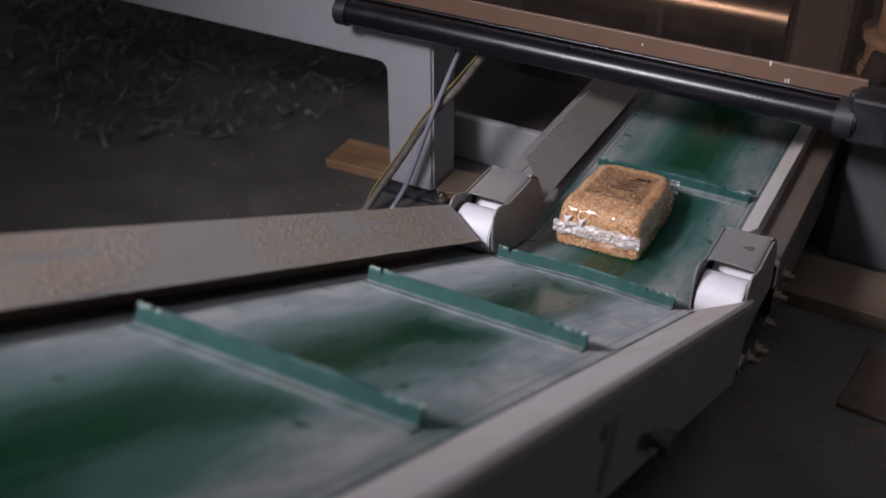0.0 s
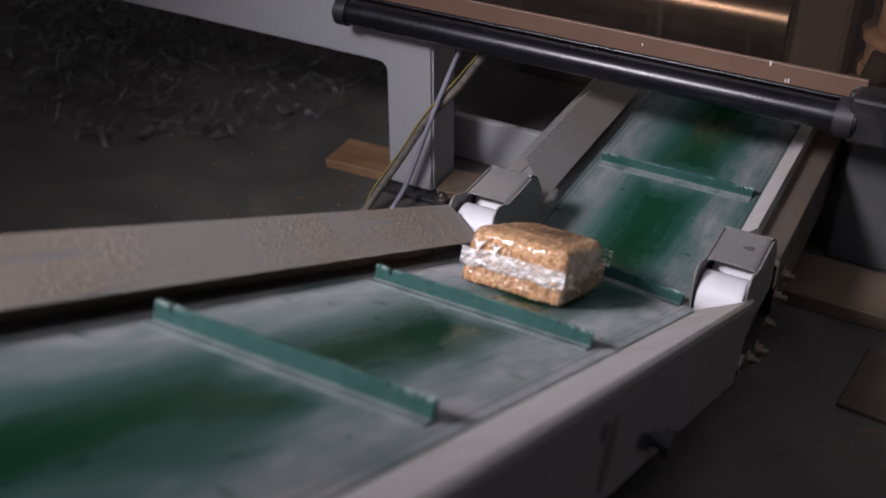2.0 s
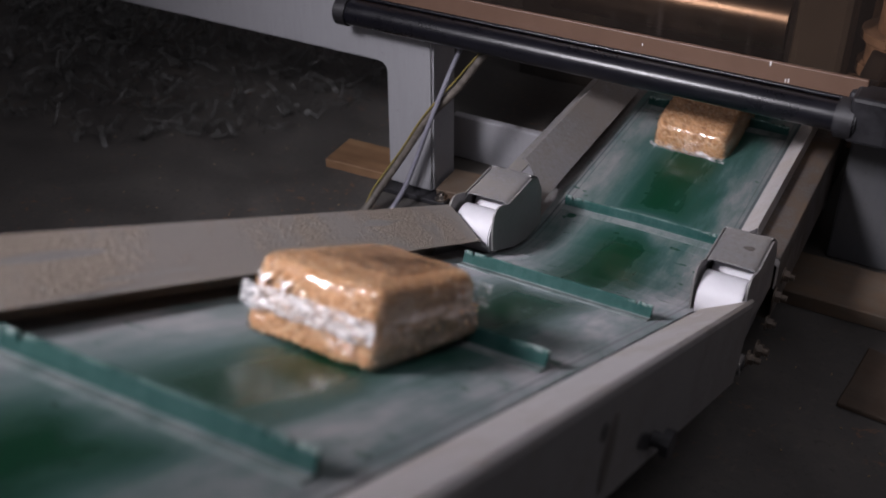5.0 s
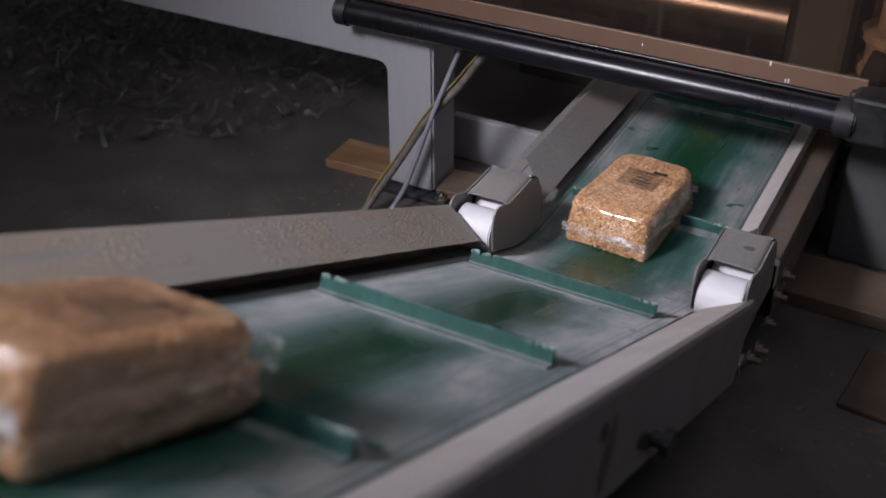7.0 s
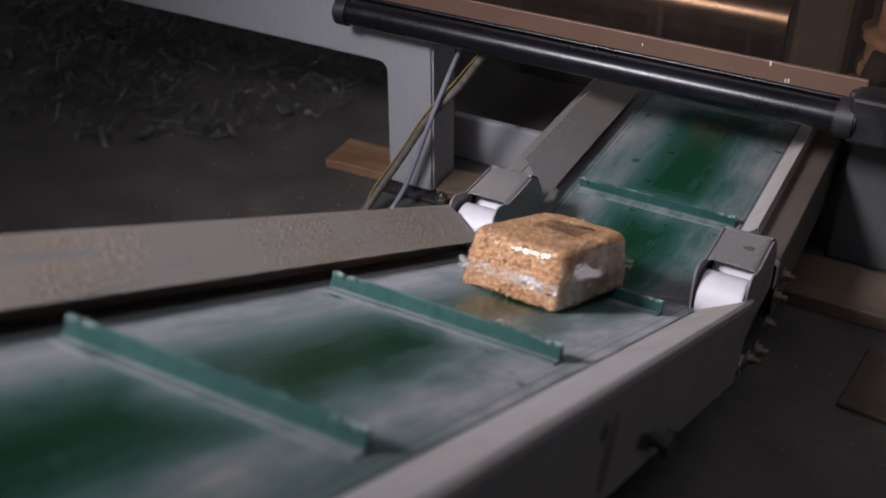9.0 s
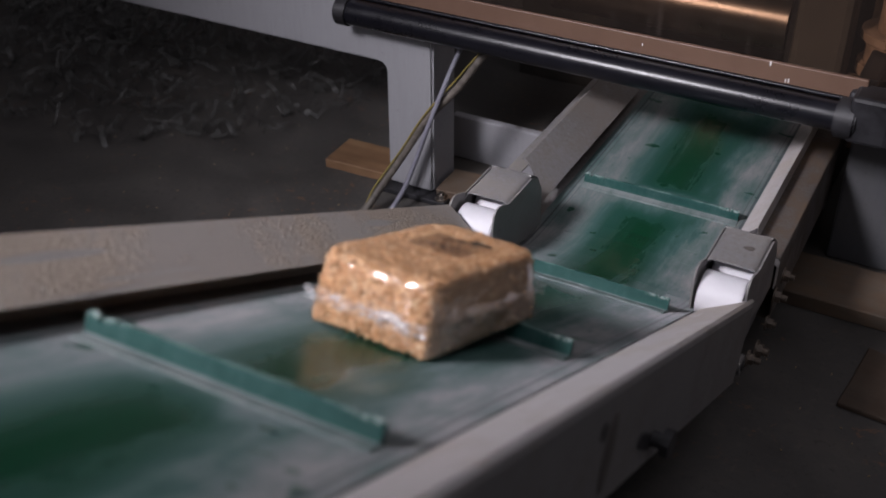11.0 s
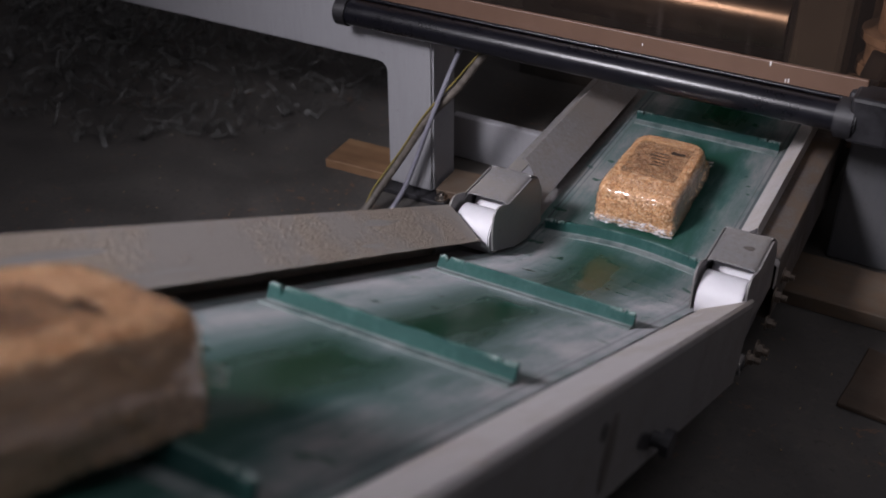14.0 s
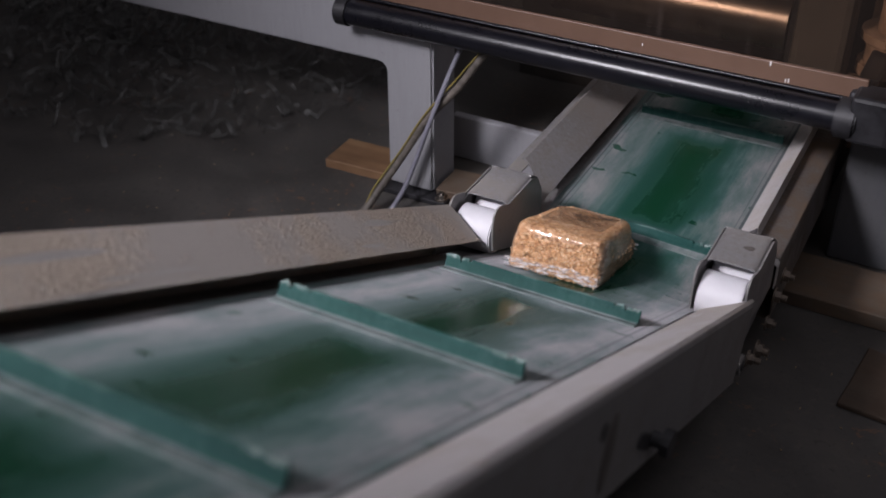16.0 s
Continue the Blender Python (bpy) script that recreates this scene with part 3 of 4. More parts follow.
def conveyor():
    top = thing("conveyor", "grey sheet-steel conveyor frame, dusty, rising from a low level section", "conveyor")
    # side guards that lean outward over the belt's edges
    part("guard_plate", sheet(bmesh.new(), [(-0.165, 0.022), (-0.228, 0.063), (-0.236, 0.058), (-0.236, -0.125), (-0.215, -0.125)], -2.46, -0.150, -0.002, NEAR_M), M_CRUST, top, "steel side guard caked with pale dust")
    part("guard_plate", sheet(bmesh.new(), [(0.182, 0.014), (0.242, 0.043), (0.247, 0.040)], -2.46, -0.100, 0.002, NEAR_M), M_RAIL, top)
    part("side_panel", sheet(bmesh.new(), [(0.246, 0.039), (0.249, 0.034), (0.249, -0.080), (0.225, -0.080)], -2.46, -0.112, 0.002, NEAR_M), M_SIDE, top, "grimy dark outer side of the frame")
    bm = sheet(bmesh.new(), [(-0.165, 0.026), (-0.180, 0.0356), (-0.203, 0.0503), (-0.218, 0.0599), (-0.226, 0.065), (-0.231, 0.063)], 0.178, 0.64, -0.002, FAR_M)
    for v in bm.verts:
        if v.co.y < 0.3:
            v.co.y -= 0.075 * max(0.0, (v.co.x + 0.231) / 0.066) ** 1.8
    part("guard_plate", bm, M_SIDE, top)
    part("side_panel", box(bmesh.new(), -0.2335, -0.2305, 0.30, 0.64, -0.12, 0.0605, 0.0005), M_STEEL, top)
    part("flange", box(bmesh.new(), -0.262, -0.2345, 0.10, 0.64, 0.030, 0.0335, 0.001), M_STEEL, top)
    part("guard_plate", sheet(bmesh.new(), [(0.160, 0.020), (0.190, 0.048), (0.193, 0.024)], 0.180, 0.64, 0.002, FAR_M), M_RAIL, top)
    part("side_panel", sheet(bmesh.new(), [(0.192, 0.022), (0.238, 0.018), (0.240, 0.014), (0.240, -0.105), (0.215, -0.105)], 0.150, 0.90, 0.002, FAR_M), M_LEDGE, top, "dust-caked ledge and outer side of the frame")
    part("end_lip", sheet(bmesh.new(), [(0.193, -0.030), (0.193, 0.016), (0.197, 0.020), (0.235, 0.017), (0.2395, 0.012), (0.2395, -0.030)], 0.132, 0.149, 0.002, FAR_M), M_RAIL, top, "pale worn end lip of the ledge")
    # slider bed under the belt
    bm = bmesh.new()
    box(bm, -0.21, 0.20, -2.36, -0.10, -0.012, -0.008, 0, NEAR_M)
    part("slider_bed", bm, M_SIDE, top)
    bm = bmesh.new()
    box(bm, -0.21, 0.20, 0.10, 0.78, -0.012, -0.008)
    part("slider_bed", bm, M_SIDE, top)
    # corner plates that join both sections
    for x in (-0.222, 0.215):
        bm = bmesh.new()
        w = 0.003
        pts = [(-0.16, 0.10), (-0.05, 0.06), (0.20, 0.02), (0.20, -0.10), (-0.02, -0.115), (-0.20, -0.02)]
        lo, hi = [bm.verts.new((x - w, y, z)) for y, z in pts], [bm.verts.new((x + w, y, z)) for y, z in pts]
        bm.faces.new(lo)
        bm.faces.new(hi[::-1])
        for i in range(len(pts)):
            j = (i + 1) % len(pts)
            bm.faces.new((lo[j], lo[i], hi[i], hi[j]))
        bmesh.ops.recalc_face_normals(bm, faces=bm.faces)
        part("joint_plate", bm, M_SIDE, top)
    # studs and nuts at the joint
    for at, r, n in (((0.240, 0.205, -0.048), 0.009, 0.008), ((0.240, 0.150, -0.055), 0.009, 0.010), ((0.240, 0.118, -0.088), 0.008, 0.006), ((0.249, 0.005, -0.060), 0.010, 0.010), ((0.249, -0.060, -0.030), 0.008, 0.010)):
        bm = bmesh.new()
        p0 = Vector(at)
        rod(bm, p0, p0 + Vector((0.003, 0, 0)), r * 1.6, 20)
        rod(bm, p0 + Vector((0.003, 0, 0)), p0 + Vector((0.011, 0, 0)), r * 1.15, 6)
        rod(bm, p0 + Vector((0.011, 0, 0)), p0 + Vector((0.011 + n, 0, 0)), r * 0.62, 14)
        part("stud", bm, M_BOLT, top, "greasy zinc stud with nut", smooth=35)
    # lug under the joint, a black disc for the dark of its hole, and a black knob on the side
    bm = bmesh.new()
    rod(bm, (0.238, -0.105, -0.010), (0.252, -0.105, -0.010), 0.016, 24)
    part("lug", bm, M_SIDE, top, smooth=35)
    part("lug_hole_disc", rod(bmesh.new(), (0.2525, -0.105, -0.010), (0.2545, -0.105, -0.010), 0.008, 20), M_RUBBER, top, smooth=35)
    bm = bmesh.new()
    q = Vector((0.249, -0.560, 0.228))
    rod(bm, q, q + Vector((0.012, 0, 0)), 0.009, 20)
    rod(bm, q + Vector((0.012, 0, 0)), q + Vector((0.022, 0, 0)), 0.016, 12)
    part("knob", bm, M_RUBBER, top, "black plastic clamping knob", smooth=30)
    # Flat black discs stand in for the slot's dark opening.
    bm = bmesh.new()
    for k in range(9):
        w = q + Vector((0.0002, -0.010 - 0.0045 * k, 0.003 + 0.004 * k))
        rod(bm, w, w + Vector((0.0004 + 0.00005 * k, 0, 0)), 0.009, 16)
    part("slot", bm, M_RUBBER, top, "black discs that stand for a dark adjusting slot", smooth=30)
    # Black disc in place of the shade inside a bolt hole.
    part("bolt_hole_disc", rod(bmesh.new(), (0.2492, -0.728, 0.376), (0.2498, -0.728, 0.376), 0.009, 20), M_RUBBER, top, smooth=35)
    bm = bmesh.new()
    ring = []
    for k in range(24):
        w = 2 * math.pi * k / 24
        a, b = 0.013 * math.cos(w), 0.040 * math.sin(w)
        ring.append((-0.712 + a * 0.93 + b * 0.36, 0.338 - a * 0.36 + b * 0.93))
    lo, hi = [bm.verts.new((0.2485, y, z)) for y, z in ring], [bm.verts.new((0.2505, y, z)) for y, z in ring]
    bm.faces.new(hi)
    for k in range(24):
        bm.faces.new((lo[k], lo[(k + 1) % 24], hi[(k + 1) % 24], hi[k]))
    bmesh.ops.recalc_face_normals(bm, faces=bm.faces)
    part("slot_cover", bm, M_LEDGE, top, "worn brownish oval slot cover")
    # end drums
    for c in (Vector((0, S_FAR, -DRUM)), NEAR_DIR * -S_NEAR - NEAR_UP * DRUM):
        part("end_drum", rod(bmesh.new(), c + Vector((-0.2, 0, 0)), c + Vector((0.2, 0, 0)), DRUM - 0.004, 32), M_DARK, top, smooth=40)
    # legs
    for x in (-0.215, 0.205):
        for y in (0.75, -1.9):
            z = -0.10 if y > 0 else -y * math.tan(SLOPE) - 0.12
            part("leg", box(bmesh.new(), x - 0.015, x + 0.015, y - 0.015, y + 0.015, FLOOR_Z, z, 0.002), M_SIDE, top)
    return top


conveyor()

def hold_down(x0, x1, label, spotted=False):
    """A bent steel bracket with two white hold-down rollers over the belt's edge, between x0 and x1."""
    top = thing("hold_down_roller", label, "conveyor roller", "hold-down rollers at the bend")
    cheek = [(-0.110, 0.066), (-0.1125, 0.090), (-0.111, 0.117), (-0.107, 0.128), (-0.100, 0.1335), (-0.090, 0.1345), (-0.074, 0.129), (-0.060, 0.1235), (-0.056, 0.1205), (0.034, 0.1205), (0.058, 0.108), (0.074, 0.080), (0.078, 0.012), (0.02, 0.012), (-0.03, 0.026)]
    w = 0.0013
    for x in (x0, x1):
        bm = bmesh.new()
        lo, hi = [bm.verts.new((x - w, y, z)) for y, z in cheek], [bm.verts.new((x + w, y, z)) for y, z in cheek]
        bm.faces.new(lo)
        bm.faces.new(hi[::-1])
        for i in range(len(cheek)):
            j = (i + 1) % len(cheek)
            bm.faces.new((lo[j], lo[i], hi[i], hi[j]))
        bmesh.ops.recalc_face_normals(bm, faces=bm.faces)
        part("cheek_plate", bm, M_STEEL, top)
    bm = bmesh.new()
    prof = [(x0, 0.112), (x0 + 0.002, 0.1185), (x0 + 0.006, 0.1225), (x0 + 0.012, 0.124), (x1 - 0.012, 0.124), (x1 - 0.006, 0.1225), (x1 - 0.002, 0.1185), (x1, 0.112)]
    sheet(bm, prof, -0.056, 0.036, 0.0024, FAR_M)
    cover = part("cover_plate", bm, M_STEEL, top, "bent steel cover with settled dust", smooth=50)
    if spotted:
        bm = bmesh.new()
        bmesh.ops.create_circle(bm, cap_ends=True, segments=18, radius=0.0085, matrix=pose((x0 + x1) / 2 + 0.012, -0.006, 0.1244) @ Matrix.Diagonal((1, 0.7, 1, 1)))
        for v in bm.verts:
            v.co.xy += noise.noise_vector(v.co * 190).xy * 0.0022
        part("rust_spot", bm, M_SPOT, cover, "dark ring-shaped rust spot")
    bm = bmesh.new()
    sheet(bm, [(0.036, 0.124), (0.060, 0.110), (0.077, 0.080)], x0 + 0.002, x1 - 0.002, 0.002, Matrix(((0, 1, 0, 0), (1, 0, 0, 0), (0, 0, 1, 0), (0, 0, 0, 1))))
    bmesh.ops.recalc_face_normals(bm, faces=bm.faces)
    part("cover_plate", bm, M_STEEL, top)
    for y, z, r in ((-0.078, 0.078, 0.0345), (-0.004, 0.076, 0.0345)):
        bm = rod(bmesh.new(), (x0 + 0.006, y, z), (x1 - 0.006, y, z), r, 40)
        bmesh.ops.bevel(bm, geom=[e for e in bm.edges if len(e.link_faces) == 2 and e.calc_face_angle() > 1.2], offset=0.002, segments=2, affect="EDGES")
        rl = part("roller", bm, M_ROLLER, top, "white nylon roller", smooth=40)
        part("axle_bolt", rod(bmesh.new(), (x0 + 0.0015, y, z), (x1 - 0.0015, y, z), 0.006, 12), M_BOLT, rl)
    return top


hold_down(-0.226, -0.151, "white hold-down roller in a dusty bent steel bracket")
hold_down(0.165, 0.241, "white hold-down roller in a spotted bent steel bracket", True)


def bag_mesh(length, height, taper):
    """A filled pillow bag: a rounded block on a flat base; taper: how much lower and narrower its rear is."""
    bm = bmesh.new()
    bmesh.ops.create_cube(bm, size=2)
    bmesh.ops.subdivide_edges(bm, edges=bm.edges[:], cuts=17, use_grid_fill=True)
    for v in bm.verts:
        x, y, z = v.co
        p = 11.0 - 2.2 * (y + 1) if z > 0 else 9.0 - 14.0 * z
        r = (abs(x) ** p + abs(y) ** p + abs(z) ** p) ** (1 / p)
        x, y, z = x / r, y / r, z / r
        rear = (y + 1) / 2
        bulge = 1 + 0.05 * (1 - x * x) * (1 - z * z) * (1 if abs(y) > 0.7 else 0)
        puff = noise.noise(Vector((x * 1.7, y * 2.1, z * 1.9 + length * 40))) * 0.035 + noise.noise(Vector((x * 5, y * 6, z * 5))) * 0.016
        sag = 1 + 0.05 * (1 - z * z) * (1 - y * y)
        flare = (1.0 - 0.07 * max(0.0, z)) * (1 - 0.35 * taper * rear * (z > 0)) * sag
        top = (1.0 - taper * rear) if z > 0 else 1.0
        v.co = (x * flare * (1 + puff) * 0.0715, y * bulge * length / 2 * (1 + puff * 0.4), (z * (1 + puff * (z > 0)) + 1) * height / 2 * (top if z > 0 else 1 - taper * rear * (z + 1)))
    return bm


BAGS = []


def grain_layer(top, shell, seed):
    """The outer layer of grains: small plump spindles that lie against the film, joined in one mesh."""
    rng = np.random.default_rng(seed)
    co = np.array([v.co for v in shell.vertices])
    quads = np.array([p.vertices for p in shell.polygons])
    a, b, c, d = (co[quads[:, i]] for i in range(4))
    nrm = np.cross(c - a, d - b)
    area = np.linalg.norm(nrm, axis=1) / 2
    nrm = nrm / (2 * area[:, None])
    area[nrm[:, 2] < -0.6] = 0
    n = 13500
    pick = rng.choice(len(quads), n, p=area / area.sum())
    u, w = rng.random((n, 1)), rng.random((n, 1))
    at = (a[pick] * (1 - u) + b[pick] * u) * (1 - w) + (d[pick] * (1 - u) + c[pick] * u) * w
    nn = nrm[pick]
    rnd = rng.normal(size=(n, 3))
    ex = rnd - (rnd * nn).sum(1)[:, None] * nn * 0.85
    ex /= np.linalg.norm(ex, axis=1)[:, None]
    ey = np.cross(nn, ex)
    ey /= np.linalg.norm(ey, axis=1)[:, None]
    ez = np.cross(ex, ey)
    at = at - nn * (0.0018 + 0.0016 * rng.random((n, 1)))
    half = 0.0039 * (0.85 + 0.3 * rng.random((n, 1)))
    fat = 0.00172 * (0.85 + 0.3 * rng.random((n, 1)))
    pts = []
    for k, (t, r) in enumerate(((-1, 0), (-0.62, 0.72), (0.05, 1.0), (0.65, 0.70), (1, 0))):
        if r == 0:
            pts.append(at + ex * half * t)
            continue
        for q in range(5):
            ang = 2 * math.pi * q / 5
            pts.append(at + ex * half * t + (ey * math.cos(ang) + ez * math.sin(ang)) * fat * r)
    verts = np.stack(pts, 1).reshape(-1, 3)
    faces = []
    for q in range(5):
        j = (q + 1) % 5
        faces += [(0, 1 + j, 1 + q, 1 + q), (1 + q, 1 + j, 6 + j, 6 + q), (6 + q, 6 + j, 11 + j, 11 + q), (11 + q, 11 + j, 16, 16)]
    faces = np.array(faces)
    every = (faces[None] + (np.arange(n) * 17)[:, None, None]).reshape(-1, 4)
    polys = [tuple(dict.fromkeys(f)) for f in every.tolist()]
    me = bpy.data.meshes.new("grain_layer")
    me.from_pydata(verts.tolist(), [], polys)
    me.materials.append(M_GRAIN)
    me.shade_smooth()
    ob = new("grain_layer", me)
    ob.parent = top
    tagged(ob, "golden wheat grains packed against the film", kind="stuff")
    return ob


def bag(label, length, height, taper, seal, depth):
    top = thing("bag_of_grain", label, "bag", "bags of grain on the belt")
    pouch_ob = part("film_pouch", bag_mesh(length, height, taper), M_POUCH if depth > 0.02 else M_POUCH_TAUT, top, "clear glossy film", smooth=60)
    pouch_ob.visible_shadow = False
    core = bag_mesh(length, height, taper)
    for v in core.verts:
        v.co = (v.co.x * 0.94, v.co.y * 0.955, 0.002 + v.co.z * 0.925)
    part("grain_core", core, M_FILL, top, smooth=60)
    grain_layer(top, pouch_ob.data, int(length * 1000))
    for side in (-1, 1):
        bm = bmesh.new()
        n, k = 40, 6
        rows = []
        rng = random.Random(int(length * 1000) + side)
        for i in range(n + 1):
            x = -0.0725 + 0.145 * i / n
            row = []
            for j in range(k + 1):
                z = seal + depth * j / k + 0.005 * noise.noise(Vector((i * 0.16, 3.1, length * 70)))
                fold = 0.0036 * noise.noise(Vector((i * 0.30, j * 0.9, length * 90 + side))) + rng.uniform(-0.0013, 0.0013)
                inset = 0.0030 * (1 if j in (0, k) else 0)
                row.append(bm.verts.new((x, side * (length / 2 * 1.045 + 0.004 + fold - inset), min(z, height * (0.85 - taper * (side > 0))))))
            rows.append(row)
        for a, b in zip(rows, rows[1:]):
            for j in range(k):
                bm.faces.new((a[j], b[j], b[j + 1], a[j + 1]))
        part("end_seal", bm, M_FILM if depth > 0.02 and side < 0 else M_FILM_CLEAR, top, "crimped clear film end seal")
    if depth > 0.02:
        # Flat white star shapes paint in the glints on the film's folds.
        for x, z, w in ((-0.050, 0.052, 0.016), (-0.026, 0.051, 0.013)):
            bm = bmesh.new()
            y = -length / 2 * 1.045 - 0.0035
            q = [bm.verts.new(c) for c in ((x - w * 0.55, y + 0.002, z + 0.013), (x - w * 0.12, y - 0.001, z + 0.008), (x + w * 0.50, y + 0.002, z + 0.012), (x + w * 0.16, y - 0.002, z + 0.004), (x, y - 0.002, z - 0.005), (x - w * 0.22, y - 0.001, z + 0.003))]
            bm.faces.new((q[0], q[5], q[1]))
            bm.faces.new((q[1], q[5], q[4], q[3]))
            bm.faces.new((q[1], q[3], q[2]))
            part("fold_glint", bm, M_GLINT_CHIP, top, "white star shape for the glint on a film fold")
    # printed block on the upper face, shown as plain bars
    rng = random.Random(len(BAGS) + 5)
    pouch = pouch_ob.data
    hit = [(v.co.x, v.co.y, v.co.z) for v in pouch.vertices if v.co.z > height * 0.6]
    def height_at(x, y):
        near = sorted(hit, key=lambda q: (q[0] - x) ** 2 + (q[1] - y) ** 2)[:3]
        return max(q[2] for q in near)
    bm = bmesh.new()
    # On tapered bags the print is widened to paint the whole top darker.
    px0, px1, py0, py1 = (-0.028, 0.038, -0.022, 0.042) if taper == 0 else (-0.048, 0.048, -0.050, 0.070)
    g = [[bm.verts.new((px0 + (px1 - px0) * i / 8, py0 + (py1 - py0) * j / 8, 0)) for j in range(9)] for i in range(9)]
    for r in g:
        for v in r:
            v.co.z = height_at(v.co.x, v.co.y) + 0.0004
    for r0, r1 in zip(g, g[1:]):
        for j in range(8):
            bm.faces.new((r0[j], r1[j], r1[j + 1], r0[j + 1]))
    part("print_and_top_shade", bm, M_TINT, top, "translucent brown print that also shades the bag's top", smooth=60)
    for k in range(6):
        w = 0.024 if k == 0 else rng.uniform(0.024, 0.040)
        d = 0.009 if k == 0 else 0.0028
        x, y = (0.026 if k == 0 else 0.004 + rng.uniform(-0.006, 0.006)), 0.045 - 0.0105 * k
        bm = bmesh.new()
        g = [[bm.verts.new((x - w / 2 + w * i / 4, y - d / 2 + d * j, 0)) for j in range(2)] for i in range(5)]
        for r in g:
            for v in r:
                v.co.z = height_at(v.co.x, v.co.y) + 0.0006
        for r0, r1 in zip(g, g[1:]):
            bm.faces.new((r0[0], r1[0], r1[1], r0[1]))
        part("print_bar", bm, M_INK, top, "dark printed bar")
    BAGS.append(top)
    return top


bag("clear film bag of golden wheat grain with a wide silvery seal", 0.212, 0.080, 0.16, 0.026, 0.024)
bag("long clear film bag of golden wheat grain", 0.228, 0.082, 0.0, 0.026, 0.016)
bag("clear film bag of wheat grain with a low seal", 0.220, 0.077, 0.19, 0.008, 0.016)

# ---- packing machine ----
def machine():
    top = thing("packing_machine", "grey painted packing machine standing over the conveyor", "machine")
    out = [(-2.6, 0.42), (-2.6, 0.066), (-0.662, 0.066), (-0.650, 0.063), (-0.643, 0.056), (-0.640, 0.044), (-0.640, FLOOR_Z + 0.012), (-0.532, FLOOR_Z + 0.012), (-0.532, 0.42)]
    bm = bmesh.new()
    front, back = [bm.verts.new((x, 0.40, z)) for x, z in out], [bm.verts.new((x, 0.50, z)) for x, z in out]
    bm.faces.new(front)
    bm.faces.new(back[::-1])
    for i in range(len(out)):
        j = (i + 1) % len(out)
        bm.faces.new((front[j], front[i], back[i], back[j]))
    bmesh.ops.recalc_face_normals(bm, faces=bm.faces)
    bmesh.ops.bevel(bm, geom=[e for e in bm.edges if e.calc_face_angle() > 1.2], offset=0.005, segments=3, affect="EDGES")
    part("frame_leg", bm, M_GREY, top, smooth=40)
    part("foot_plate", box(bmesh.new(), -0.66, -0.49, 0.37, 0.52, FLOOR_Z, FLOOR_Z + 0.012, 0.002), M_RUBBER, top)
    bm = bmesh.new()
    hexbolt(bm, (-0.505, 0.385, FLOOR_Z + 0.012), (0, 0, 1), 0.010, 0.010, 0.014)
    part("foot_bolt", bm, M_CHROME, top)
    part("cross_beam", box(bmesh.new(), -0.58, -0.20, 0.58, 0.60, FLOOR_Z, -0.118, 0.004), M_GREY, top)
    part("leg", box(bmesh.new(), 0.262, 0.62, 0.57, 0.66, FLOOR_Z, 0.05, 0.005), M_FRAME_DARK, top, "dark grey machine leg")
    # Unseen panel added to shut light out of the machine.
    part("side_panel", box(bmesh.new(), 0.62, 0.65, 0.40, 1.50, -0.1, 1.2, 0.003), M_DARK, top)
    # Dark colour carries the shade of the machine's unlit inside.
    part("back_panel", box(bmesh.new(), -0.63, 0.62, 1.05, 1.08, FLOOR_Z, 1.2, 0.003), M_DARK, top)
    part("guard_bar", rod(bmesh.new(), (-0.70, 0.36, 0.181), (0.262, 0.36, 0.181), 0.0255, 40), M_BLACK, top, "glossy black tube", smooth=40)
    for x0, x1, r in ((-0.722, -0.690, 0.029), (0.250, 0.285, 0.034)):
        bm = rod(bmesh.new(), (x0, 0.36, 0.181), (x1, 0.36, 0.181), r, 32)
        bmesh.ops.bevel(bm, geom=[e for e in bm.edges if len(e.link_faces) == 2 and e.calc_face_angle() > 1.2], offset=0.004, segments=2, affect="EDGES")
        part("bar_end_cap", bm, M_RUBBER, top, "black moulded end cap", smooth=40)
    part("guard_edge", box(bmesh.new(), -0.70, 0.287, 0.384, 0.392, 0.196, 0.243, 0.002), M_BROWN, top, "brown lower edge of the guard")
    part("edge_rail", rod(bmesh.new(), (-0.70, 0.378, 0.207), (0.285, 0.378, 0.207), 0.004, 12), M_BLACK, top, smooth=40)
    for x, z, w, h in ((0.126, 0.239, 0.0016, 0.0040), (0.155, 0.2135, 0.0013, 0.0034), (0.160, 0.2145, 0.0013, 0.0040), (-0.10, 0.226, 0.0011, 0.0020)):
        part("paint_chip", box(bmesh.new(), x - w, x + w, 0.3832, 0.3845, z - h, z + h, 0.0005), M_GLINT_CHIP, top, "pale chip on the brown edge")
    part("end_block", box(bmesh.new(), 0.272, 0.340, 0.335, 0.400, 0.150, 0.232, 0.007), M_RUBBER, top, "scuffed black moulded end block")
    part("hinge_arm", box(bmesh.new(), 0.262, 0.300, 0.37, 0.80, 0.165, 0.225, 0.008), M_RUBBER, top, "black hinge arm")
    part("gear_case", box(bmesh.new(), 0.128, 0.225, 0.52, 0.60, 0.13, 0.62, 0.014), M_DARK, top, "black gear casing")
    part("guard_window", box(bmesh.new(), -0.70, 0.40, 0.393, 0.397, 0.243, 0.9), M_ACRYLIC, top, "scratched smoked acrylic guard")
    part("feed_roller", rod(bmesh.new(), (-0.45, 0.84, 0.130), (0.070, 0.84, 0.130), 0.062, 64), M_DULL, top, "brownish polished steel roller", smooth=40)
    part("jaw", box(bmesh.new(), -0.14, 0.18, 0.90, 0.96, 0.30, 0.40, 0.01), M_SIDE, top, "steel sealing jaw")
